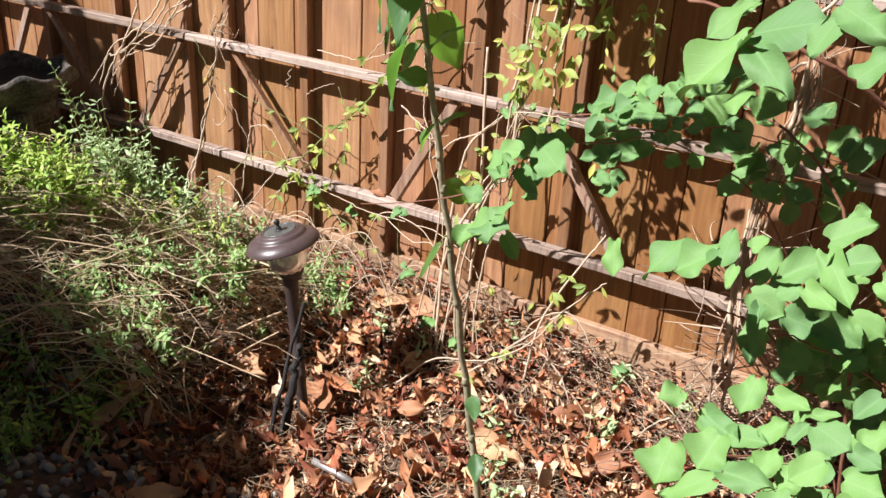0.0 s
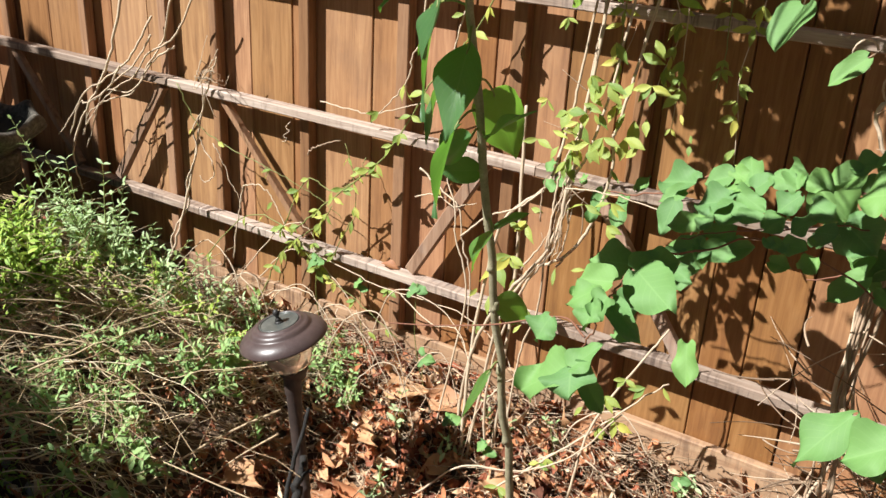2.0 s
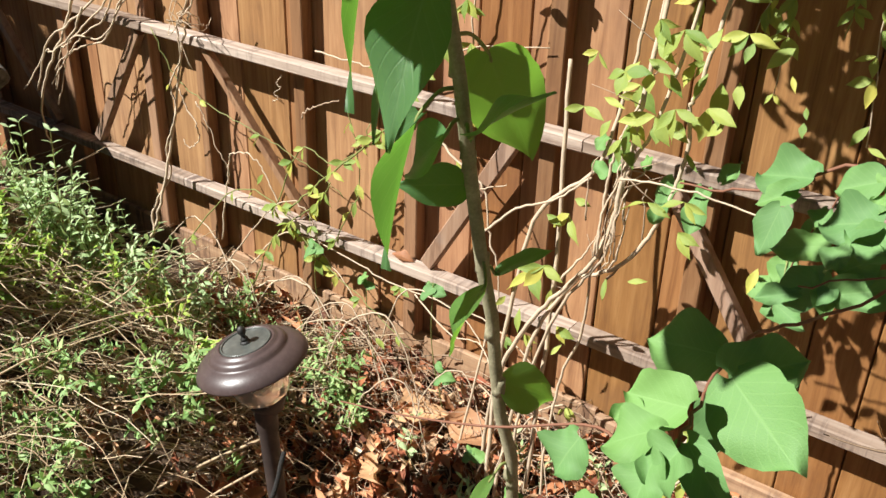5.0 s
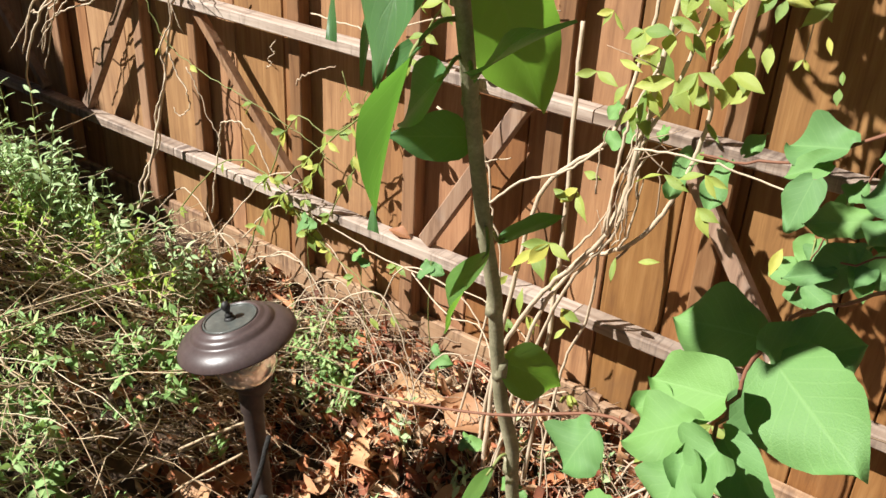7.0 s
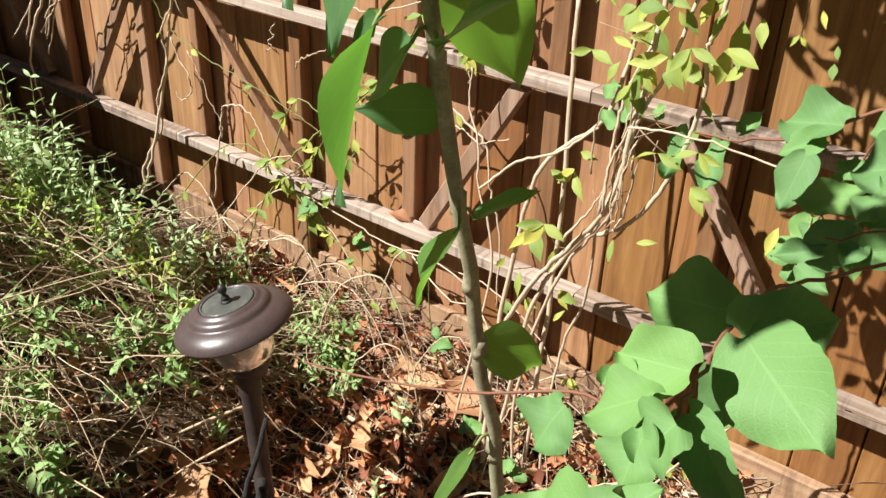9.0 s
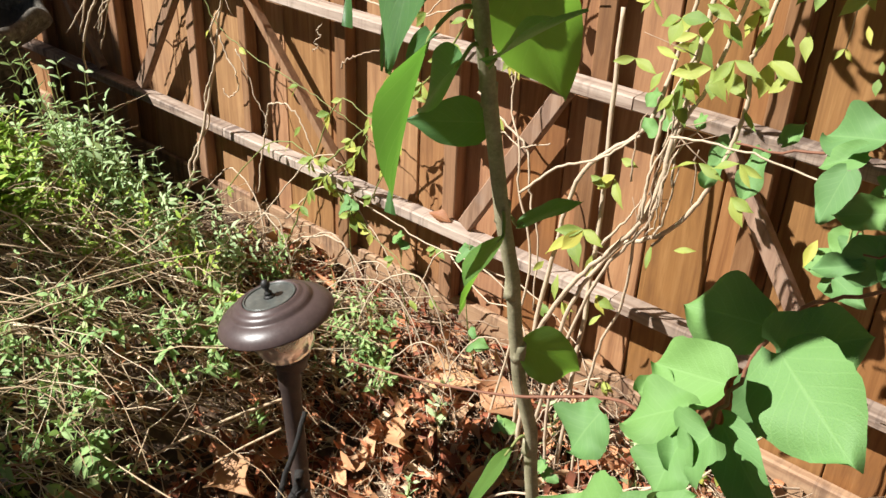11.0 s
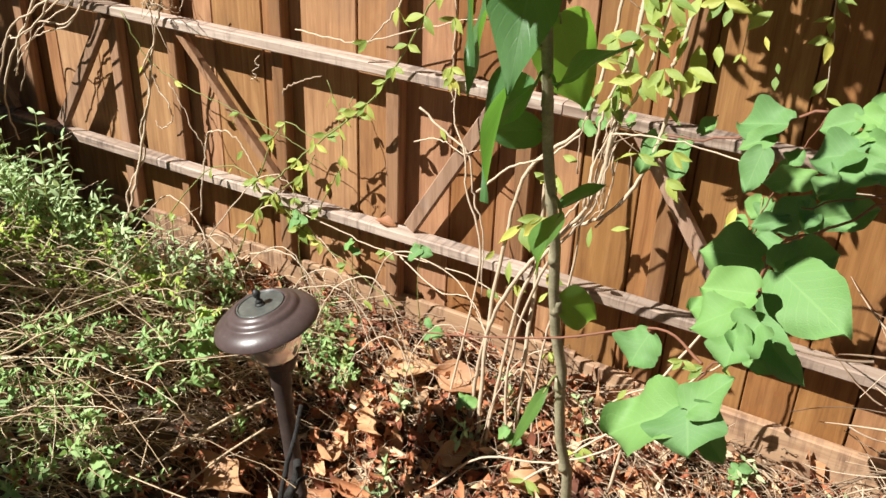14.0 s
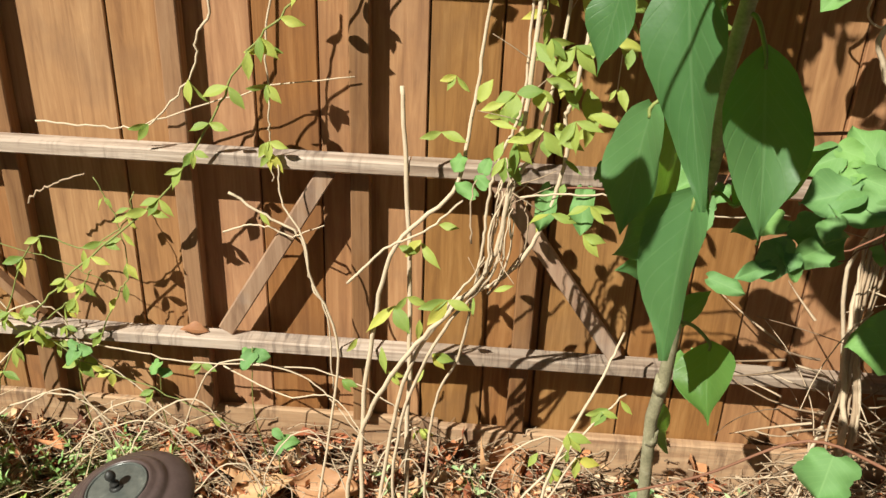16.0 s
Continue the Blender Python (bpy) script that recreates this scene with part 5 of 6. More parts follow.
dead = thing("dead_vine", "old woody dead vine climbing the fence behind the shrub", "vine", (-0.25, 1.70, 0.06))
column = smooth_path([(-0.25, 1.70, 0.02), (-0.265, 1.71, 0.26), (-0.27, 1.73, 0.42), (-0.275, 1.76, 0.56), (-0.265, 1.78, 0.69), (-0.255, 1.78, 0.77), (-0.227, 1.79, 0.85), (-0.236, 1.80, 0.95), (-0.25, 1.80, 1.04), (-0.256, 1.80, 1.2), (-0.25, 1.80, 1.4)], 5)
for k in range(16):                                     # its twisted strands
    a, n = rv.randrange(0, 26), rv.randrange(16, 34)
    ph, wide = rv.uniform(0, 6.3), rv.uniform(0.006, 0.022)
    g = G()
    tube(g, [q + Vector((wide * math.sin(ph + 0.3 * i), 0.6 * wide * math.cos(ph + 0.3 * i), 0)) + jitter(rv, 0.0015) for i, q in enumerate(column[a:a + n])], rv.uniform(0.0018, 0.0048), 0.0012, 6)
    part("strand", g, M_TWIG if k % 3 else M_STEM, dead)
for k in range(34):                                     # broken side twigs
    q = rv.choice(column[6:])
    d = Vector((rv.uniform(-1, 1), rv.uniform(-0.5, 0.2), rv.uniform(-0.6, 0.8))).normalized() * rv.uniform(0.03, 0.11)
    g = G()
    tube(g, smooth_path([q, q + d * 0.5 + jitter(rv, 0.008), q + d], 4), rv.uniform(0.0008, 0.0018), 0.0006, 5)
    part("side_twig", g, M_TWIG if k % 2 else M_STEM, dead)
for x, z, r in ((-0.372, 0.997, 0.018), (-0.315, 0.955, 0.022), (-0.30, 1.02, 0.02)):
    g = G()
    tube(g, [(x + r * math.cos(a), 1.835 + 0.006 * math.sin(2 * a), z + 1.3 * r * math.sin(a)) for a in [0.4 + 0.42 * i for i in range(13)]], 0.0022, 0.0014, 6)
    part("tendril", g, M_STEM, dead)


def hanging_leaf(ctrl, base, tip, width, face):
    """One broad leaf at the end of a thin hanging twig."""
    c = thing("hanging_twig", "thin hanging twig with one broad pale green leaf", "twig", ctrl[0], "hanging twigs")
    g = G()
    tube(g, smooth_path(ctrl, 6), 0.0012, 0.0008, 5)
    part("stem", g, M_TWIG, c)
    way = Vector(tip) - Vector(base)
    lf = part("leaf", ROUND[3], None, c)
    lf.matrix_basis = leaf_pose(base, way, face) @ Matrix.Diagonal((width, way.length, width, 1))


hanging_leaf([(-0.70, 1.60, 1.40), (-0.58, 1.55, 1.42), (-0.44, 1.46, 1.30), (-0.39, 1.418, 1.17), (-0.388, 1.410, 1.110)], (-0.388, 1.410, 1.110), (-0.401, 1.368, 1.063), 0.046, (-0.38, -0.64, 0.67))
hanging_leaf([(-0.28, 1.80, 1.06), (-0.32, 1.80, 1.035), (-0.35, 1.80, 1.01), (-0.364, 1.808, 0.998)], (-0.364, 1.808, 0.998), (-0.409, 1.793, 0.951), 0.036, (-0.26, -0.82, 0.51))

CREEP = [
    ("yellow-green creeper sprig against the fence boards", [(-1.56, 1.84, 0.40), (-1.493, 1.85, 0.534), (-1.414, 1.85, 0.525), (-1.351, 1.855, 0.568), (-1.33, 1.86, 0.62)], 0.0014, M_GREENSTEM, 7),
    ("yellow-green creeper sprig against the fence boards", [(-1.414, 1.85, 0.36), (-1.37, 1.855, 0.45), (-1.353, 1.855, 0.48), (-1.36, 1.86, 0.57), (-1.39, 1.865, 0.64)], 0.0013, M_GREENSTEM, 6),
    ("dry twiggy creeper caught on the diagonal brace", [(-1.185, 1.86, 0.631), (-1.119, 1.855, 0.594), (-1.077, 1.85, 0.568), (-1.063, 1.85, 0.492), (-1.038, 1.845, 0.432), (-1.03, 1.84, 0.3)], 0.0022, M_STEM, 1),
    ("dry twiggy creeper caught on the diagonal brace", [(-1.20, 1.87, 0.56), (-1.14, 1.86, 0.58), (-1.09, 1.85, 0.57), (-1.04, 1.86, 0.585)], 0.0016, M_STEM, 0),
]
CREEP += [
    ("dry clump of curled leaves hanging over the middle rail", [(-1.087, 1.85, 0.98), (-1.112, 1.85, 0.873), (-1.112, 1.85, 0.76), (-1.115, 1.85, 0.72), (-1.112, 1.85, 0.655)], 0.0018, M_STEM, 5),
    ("long tan runner trailing under the lower rail", [(-1.62, 1.82, 0.26), (-1.535, 1.84, 0.35), (-1.396, 1.85, 0.345), (-1.274, 1.85, 0.327), (-1.059, 1.84, 0.334), (-0.929, 1.82, 0.29), (-0.86, 1.79, 0.2)], 0.0016, M_STEM, 3),
    ("long tan runner trailing under the lower rail", [(-1.70, 1.80, 0.22), (-1.559, 1.83, 0.40), (-1.482, 1.84, 0.42), (-1.433, 1.84, 0.336), (-1.369, 1.83, 0.30), (-1.25, 1.80, 0.22)], 0.0015, M_STEM, 8),
    ("long green runner trailing under the lower rail", [(-1.80, 1.80, 0.26), (-1.68, 1.84, 0.40), (-1.55, 1.84, 0.40), (-1.44, 1.83, 0.33), (-1.32, 1.82, 0.29), (-1.18, 1.80, 0.24)], 0.0014, M_GREENSTEM, 8),
]
CREEP += [
    ("long thin green runner crossing the fence boards", [(-1.912, 1.855, 0.689), (-1.861, 1.855, 0.605), (-1.776, 1.855, 0.567), (-1.649, 1.855, 0.541), (-1.574, 1.855, 0.527), (-1.473, 1.855, 0.500), (-1.391, 1.855, 0.464)], 0.0012, M_GREENSTEM, 2),
    ("short bare twig sticking out from a batten", [(-1.500, 1.860, 0.590), (-1.474, 1.860, 0.615), (-1.440, 1.860, 0.631), (-1.401, 1.860, 0.647)], 0.0018, M_TWIG, 0),
    ("thin brown stem with a dry seed head on the fence", [(-1.813, 1.870, 0.550), (-1.792, 1.870, 0.521), (-1.761, 1.870, 0.464), (-1.734, 1.870, 0.429), (-1.727, 1.870, 0.389)], 0.0013, M_STEM, 0),
    ("withered flower stalk hanging on the fence boards", [(-1.561, 1.875, 0.655), (-1.576, 1.875, 0.639), (-1.565, 1.875, 0.632), (-1.583, 1.875, 0.618), (-1.575, 1.875, 0.609), (-1.590, 1.875, 0.599)], 0.0011, M_STEM, 0),
    ("withered curl of vine hanging below the rail", [(-1.870, 1.875, 0.565), (-1.854, 1.875, 0.528), (-1.827, 1.875, 0.500), (-1.822, 1.875, 0.465), (-1.856, 1.875, 0.438), (-1.873, 1.875, 0.452)], 0.0018, M_STEM, 0),
]
for label, ctrl, r, mat, n in CREEP:
    creeper(label, ctrl, r, r * 0.6, mat, n, 0.03)
for k in range(16):
    x = rv.uniform(-1.75, -0.55)
    d = rv.uniform(0.12, 0.34) * rv.choice((1, 1, -1))
    h, y = rv.uniform(0.06, 0.2), rv.uniform(1.70, 1.80)
    z = ground_z(x, y)
    creeper("bare tan runner arching at the fence foot", [(x, y, z), (x + 0.15 * d, y + 0.03, z + 0.8 * h), (x + 0.5 * d, y + 0.05, z + h + 0.02), (x + 0.8 * d, y + 0.04, z + 0.6 * h), (x + d, y + 0.02, ground_z(x + d, y) + 0.01)],
            rv.uniform(0.0011, 0.0022), 0.001, M_STEM, rv.choice((0, 0, 1, 2)), 0.026)
for x, y, z in ((-1.153, 1.82, 0.385), (-1.107, 1.79, 0.235), (-1.306, 1.82, 0.342), (-1.439, 1.82, 0.365), (-1.0, 1.74, 0.14), (-0.90, 1.72, 0.13), (-0.52, 1.82, 0.16)):
    c = thing("bindweed", "small blue-green bindweed with rounded leaves at the fence foot", "weed", (x, y, ground_z(x, y)), "bindweed at the fence foot")
    g = G()
    tube(g, smooth_path([(x + 0.02, y + 0.02, ground_z(x, y) - 0.01), (x - 0.008, y + 0.012, (z + ground_z(x, y)) / 2), (x, y, z)], 5), 0.0012, 0.0008, 5)
    part("stem", g, M_GREENSTEM, c)
    for a in (0.3, 2.2, 4.1):
        lf = part("leaf", HEART[rv.randrange(8)], None, c)
        lf.matrix_basis = leaf_pose((x, y, z + rv.uniform(-0.02, 0.005)), (math.cos(a), 0.5 * math.sin(a) - 0.2, 0.6 * math.sin(a) - 0.2), Vector((-0.3, -0.8, 0.5)) + jitter(rv, 0.2), rv.uniform(0.018, 0.032))

# ---- ground cover on the bank ----
rg = random.Random(14)


def bank_top(x, y):
    """Height of the tangle over the bank."""
    h = 0.21 * step(-x, 1.22, 1.42) * step(y, 1.0, 1.13) * (1 - 0.95 * step(y, 1.52, 1.76))
    h += 0.06 * step(-x, 1.8, 2.1) * step(y, 0.95, 1.2) * (1 - step(y, 1.6, 1.8))
    return ground_z(x, y) + max(0.015, h)


def arc(p, way, length, sag, n=6):
    way = Vector(way).normalized()
    side = way.cross(Vector((0, 0, 1)))
    k = rg.uniform(-0.9, 0.9)
    return [Vector(p) + way * (length * t) + side * (k * length * t * t) + Vector((0, 0, -sag * length * t * t)) for t in [i / (n - 1) for i in range(n)]]


def on_bank():
    while True:
        x, y = rg.uniform(-2.9, -1.2), rg.uniform(0.98, 1.88)
        if y > 1.0 + 0.25 * max(0, 1 + (x + 1.7) / 0.5) * 0.4 and (x < -1.27 or y > 1.5):
            return x, y


g = G()
for k in range(5200):
    x, y = on_bank()
    if (y < 1.17 and x < -1.5 and rg.random() < 0.8) or (x > -1.42 and y < 1.42 and rg.random() < 0.7):
        continue
    lo = ground_z(x, y)
    deep = rg.random() ** 0.45
    z = lo + (bank_top(x, y) - lo) * deep * 1.05
    if k % 8 < 4:                                          # short crinkled bits
        a = rg.gauss(0.35, 0.6) if rg.random() < 0.6 else rg.uniform(0, 6.3)
        pts = arc((x, y, z), (math.cos(a), math.sin(a), rg.uniform(-0.5, 0.5)), rg.uniform(0.015, 0.06), rg.uniform(-0.9, 1.0), 5)
        tube(g, [p + jitter(rg, 0.0028) for p in pts], rg.uniform(0.0004, 0.0010), 0.0004, 3, False)
    else:                                                  # long stems combed along the bank
        a, l = rg.gauss(0.62, 0.42), rg.uniform(0.09, 0.34)
        x, y = min(x, -1.36) - 0.7 * l * math.cos(a), max(1.05, y - 0.7 * l * math.sin(a))
        pts = arc((x, y, z + 0.02), (math.cos(a), math.sin(a), rg.uniform(-0.05, 0.38)), l, rg.uniform(-0.2, 1.2), 9)
        tube(g, [p + jitter(rg, 0.0030) for p in pts], 0.0006 + 0.0016 * rg.random() ** 2, 0.0006, 4, False)
solid("brush_tangle", g, M_STRAW, "tangled mat of dry tan stems over the bank", "dry brush", kind="stuff")

for pts, r in (([(-1.90, 1.10, 0.37), (-1.74, 1.27, 0.375), (-1.60, 1.40, 0.34), (-1.48, 1.52, 0.27)], 0.0016), ([(-1.762, 1.186, 0.34), (-1.58, 1.30, 0.315), (-1.45, 1.36, 0.27)], 0.0017),
               ([(-1.66, 1.25, 0.30), (-1.55, 1.42, 0.34), (-1.46, 1.56, 0.36)], 0.0014), ([(-1.29, 1.53, 0.155), (-1.335, 1.45, 0.135), (-1.385, 1.36, 0.10), (-1.42, 1.28, 0.06)], 0.0032), ([(-1.27, 1.50, 0.12), (-1.31, 1.42, 0.09), (-1.345, 1.33, 0.05)], 0.0026),
               ([(-1.22, 1.52, 0.26), (-1.34, 1.53, 0.27), (-1.46, 1.52, 0.26), (-1.56, 1.50, 0.22)], 0.003), ([(-1.12, 1.30, 0.14), (-1.24, 1.26, 0.17), (-1.36, 1.24, 0.18)], 0.0016),
               ([(-1.28, 1.22, 0.0), (-1.33, 1.25, 0.1), (-1.36, 1.32, 0.18)], 0.0018)):
    g = G()
    tube(g, smooth_path(pts, 6), r, r * 0.6, 6)
    solid("dry_stalk", g, M_STRAW, "long bare tan stalk lying over the bank", "stalk", "stalks over the bank")


def sprig(gs, gl, p, way, length, leaf, pairs, slim=0.36):
    """A stem with opposite leaves."""
    way = Vector(way).normalized()
    pts = [Vector(p) + way * (length * t) + Vector((0, 0, 0.15 * length * t * t)) for t in [i / 5 for i in range(6)]]
    tube(gs, pts, 0.0013, 0.0007, 4, False)
    for k in range(pairs):
        t = 0.15 + 0.85 * k / max(1, pairs - 1)
        q = Vector(p) + way * (length * t) + Vector((0, 0, 0.15 * length * t * t))
        s = leaf * (1.15 - 0.55 * t) * rg.uniform(0.8, 1.2)
        spin = rg.uniform(0, 6.3)
        o = way.orthogonal().normalized()
        o = Matrix.Rotation(spin, 3, way) @ o
        for sgn in (1, -1):
            v, f, uv = leaf_shape("blade", s, s * slim, 0.35, 0.2, 0.0, cols=2)
            gl.add(v, f, uv, leaf_pose(q, o * sgn + way * rg.uniform(0.3, 1.0), way * 0.3 + Vector((-0.45, -0.6, 0.8)) + jitter(rg, 0.22)))


def cover(name, label, spots, leaf_mat, leaf, length, n, lift, low=-0.06, slim=0.36, rise=(0.3, 1.3), stem_mat=M_GREENSTEM, out=-0.9):
    gs, gl = G(), G()
    for k in range(n):
        x, y, s = rg.choice(spots)
        x, y = x + rg.gauss(0, s), y + rg.gauss(0, s * 0.8)
        if y > 1.85 or y < 1.13 or (x > -1.28 and y < 1.5):
            continue
        z = bank_top(x, y) + rg.uniform(low, lift)
        sprig(gs, gl, (x, y, z - 0.03), (rg.uniform(-0.8, 0.8), rg.uniform(out, 0.3), rg.uniform(*rise)), length * rg.uniform(0.6, 1.25), leaf * rg.uniform(0.8, 1.2), rg.randrange(5, 9), slim)
    top = thing(name, label, "ground cover", (spots[0][0], spots[0][1], 0.1))
    part("stalk_mass", gs, stem_mat, top, kind="stuff")
    part("leaf_mass", gl, leaf_mat, top, kind="stuff")


cover("bright_ground_cover", "bright green small-leaved ground cover on the bank by the bird bath",
      [(-2.0, 1.41, 0.05), (-1.92, 1.40, 0.05), (-2.1, 1.42, 0.06), (-2.2, 1.42, 0.07), (-2.02, 1.44, 0.06), (-2.3, 1.42, 0.07), (-2.1, 1.46, 0.06), (-2.38, 1.36, 0.06), (-2.48, 1.34, 0.06), (-2.28, 1.36, 0.05)], M_COVERLEAF, 0.033, 0.11, 250, 0.0, -0.10, 0.46)
cover("pale_ground_cover", "grey-green leafy ground cover along the foot of the fence",
      [(-1.80, 1.60, 0.035), (-1.87, 1.60, 0.04), (-1.94, 1.59, 0.04), (-1.74, 1.63, 0.03), (-2.01, 1.60, 0.04), (-1.66, 1.66, 0.03)], M_PALELEAF, 0.030, 0.13, 96, 0.05, -0.05, 0.36, (0.5, 1.5), out=-0.45)
cover("low_ground_cover", "pale green sprigs sprawling over dry brush before the bank",
      [(-1.66, 1.20, 0.03), (-1.60, 1.20, 0.02), (-1.56, 1.225, 0.025), (-1.57, 1.30, 0.02), (-1.51, 1.29, 0.025), (-1.47, 1.26, 0.025), (-1.40, 1.235, 0.02), (-1.385, 1.23, 0.02), (-1.48, 1.175, 0.02), (-1.64, 1.23, 0.03), (-1.45, 1.30, 0.03), (-1.36, 1.50, 0.02), (-1.44, 1.44, 0.03), (-1.53, 1.345, 0.02), (-1.475, 1.40, 0.025), (-1.415, 1.455, 0.02), (-1.42, 1.52, 0.02)],
      M_SPRIGLEAF, 0.025, 0.08, 84, 0.035, -0.03, 0.42, (0.0, 0.6), M_STRAW, out=-0.55)
cover("scattered_ground_cover", "thin yellow-green sprigs scattered over dry brush on the bank",
      [(-1.90, 1.48, 0.05), (-1.82, 1.50, 0.05), (-1.74, 1.52, 0.05), (-1.66, 1.55, 0.05), (-1.58, 1.59, 0.05), (-1.5, 1.64, 0.04), (-1.98, 1.47, 0.05), (-2.1, 1.5, 0.06)], M_COVERLEAF, 0.019, 0.07, 76, 0.03, -0.03, 0.42, (0.0, 0.8), M_STRAW)
cover("sparse_ground_cover", "sparse tiny-leaved sprigs half lost in the dry brush",
      [(-1.9, 1.36, 0.07), (-1.8, 1.32, 0.08), (-1.72, 1.40, 0.07), (-2.0, 1.32, 0.08), (-1.62, 1.40, 0.07), (-1.52, 1.46, 0.06), (-1.85, 1.24, 0.07), (-1.7, 1.28, 0.06)], M_SPRIGLEAF, 0.016, 0.06, 70, 0.0, -0.06, 0.42, (-0.1, 0.7), M_STRAW)
cover("fence_foot_cover", "small-leaved green sprigs climbing at the foot of the fence",
      [(-1.32, 1.74, 0.03), (-1.33, 1.73, 0.025), (-1.30, 1.72, 0.025), (-1.37, 1.77, 0.03), (-1.375, 1.765, 0.025), (-1.42, 1.79, 0.03), (-1.55, 1.76, 0.05), (-1.62, 1.76, 0.05), (-1.70, 1.74, 0.05), (-1.78, 1.75, 0.05), (-1.88, 1.74, 0.05)], M_SPRIGLEAF, 0.021, 0.085, 66, 0.07, -0.01, 0.38, (-0.1, 1.0))
gs, gl = G(), G()
for p, w, n in (((-1.93, 1.50, 0.34), (-0.55, -0.1, 0.7), 9), ((-1.88, 1.48, 0.34), (-0.2, -0.2, 0.8), 8), ((-1.84, 1.55, 0.38), (0.1, 0, 1), 8), ((-1.78, 1.52, 0.36), (0.2, 0.1, 0.9), 8)):
    sprig(gs, gl, p, w, 0.17, 0.030, n)
sprig(gs, gl, (-1.84, 1.505, 0.39), (-0.21, -0.012, 0.205), 0.30, 0.030, 15)
sprig(gs, gl, (-1.86, 1.52, 0.38), (-0.16, 0.0, 0.2), 0.2, 0.030, 11)
tall = thing("tall_sprig", "tall pale leafy sprigs rising before the bird bath", "plant", (-1.9, 1.5, 0.3))
part("stalk_mass", gs, M_GREENSTEM, tall, kind="stuff")
part("leaf_mass", gl, M_PALELEAF, tall, kind="stuff")

gs, gl = G(), G()
for k in range(230):
    x, y = rg.uniform(-2.35, -1.42), rg.uniform(0.88, 1.22)
    sprig(gs, gl, (x, y, ground_z(x, y) - 0.01), (rg.uniform(-0.9, 0.9), rg.uniform(-0.9, 0.5), rg.uniform(0.2, 1.0)), rg.uniform(0.07, 0.15), 0.030, rg.randrange(4, 8))
low = thing("shaded_ground_cover", "low green ground cover in the deep shade of the bank", "ground cover", (-1.8, 1.02, 0.0))
part("stalk_mass", gs, M_GREENSTEM, low, kind="stuff")
part("leaf_mass", gl, M_COVERLEAF, low, kind="stuff")

# ---- litter, twigs, gravel ----
g = G()
for k in range(9000):
    x, y = rg.uniform(-1.9, 0.25), rg.uniform(0.95, 1.89)
    if x < -1.42 and y > 1.15 and rg.random() < 0.7:
        continue
    if y < 1.08 and rg.random() < 0.6:
        continue
    s = rg.uniform(0.010, 0.028) if rg.random() < 0.66 else rg.uniform(0.028, 0.065)
    v, f, uv = leaf_shape("blade", s, s * rg.uniform(0.18, 0.6), rg.uniform(-2.2, 2.2), rg.uniform(-1.1, 1.1), 0.3, seed=k, cols=2)
    g.add(v, f, uv, leaf_pose((x, y, ground_z(x, y) + rg.uniform(0.0, 0.022)), (rg.uniform(-1, 1), rg.uniform(-1, 1), rg.uniform(-0.35, 0.35)), Vector((0, -0.15, 1)) + jitter(rg, 0.45)))
for k in range(1700):
    x, y = rg.uniform(-1.75, 0.2), min(1.885, 1.74 + rg.gauss(0, 0.09))
    s = rg.uniform(0.012, 0.045)
    v, f, uv = leaf_shape("blade", s, s * rg.uniform(0.2, 0.6), rg.uniform(-2.0, 2.0), rg.uniform(-1.1, 1.1), 0.3, seed=k, cols=2)
    lift = 0.04 * rg.random()
    g.add(v, f, uv, leaf_pose((x, y, ground_z(x, y) + lift), (rg.uniform(-1, 1), rg.uniform(-1, 1), rg.uniform(-0.4, 0.4)), Vector((-0.2, -0.4, 1)) + jitter(rg, 0.45)))
for k in range(1000):                                      # dry flakes caught in the brush
    x, y = on_bank()
    if y < 1.17 and x < -1.5:
        continue
    s = rg.uniform(0.007, 0.022)
    lo = ground_z(x, y)
    z = lo + (bank_top(x, y) - lo) * rg.random() ** 0.7
    v, f, uv = leaf_shape("tiny", s, s * rg.uniform(0.3, 0.8), rg.uniform(-1.4, 1.4), rg.uniform(-0.9, 0.9), 0.25, seed=k, cols=2)
    g.add(v, f, uv, leaf_pose((x, y, z), (rg.uniform(-1, 1), rg.uniform(-1, 1), rg.uniform(-0.6, 0.6)), Vector((-0.2, -0.4, 0.8)) + jitter(rg, 0.6)))
solid("leaf_litter", g, M_LITTER, "crisp red-brown and tan leaf litter covering the soil", "leaf litter", kind="stuff")

g = G()
for k in range(3600):
    x, y = rg.uniform(-1.75, 0.1), rg.uniform(1.1, 1.88)
    if x < -1.25 and y < 1.5:
        continue
    a = rg.uniform(0, 6.3)
    tube(g, arc((x, y, ground_z(x, y) + rg.uniform(0.008, 0.03)), (math.cos(a), math.sin(a), rg.uniform(-0.2, 0.2)), rg.uniform(0.015, 0.07), rg.uniform(-0.6, 0.6), 5), rg.uniform(0.0005, 0.0014), 0.0004, 3, False)
solid("straw_bits", g, M_STRAW, "short pale straws scattered through the leaf litter", "straw", kind="stuff")

g = G()
for k in range(1500):
    x = rg.uniform(-1.5, 0.2)
    y = min(1.89, 1.81 + rg.gauss(0, 0.06)) if rg.random() < 0.7 else rg.uniform(1.3, 1.88)
    a = rg.gauss(-0.2, 0.8)
    z = ground_z(x, y) + rg.uniform(0.0, 0.05) + 0.03 * step(y, 1.74, 1.88) * rg.random()
    pts = arc((x, y, z), (math.cos(a), 0.6 * math.sin(a), rg.uniform(-0.15, 0.22)), rg.uniform(0.03, 0.14), rg.uniform(-0.2, 0.4), 6)
    tube(g, [p + jitter(rg, 0.002) for p in pts], 0.0005 + 0.0017 * rg.random() ** 2, 0.0005, 4, False)
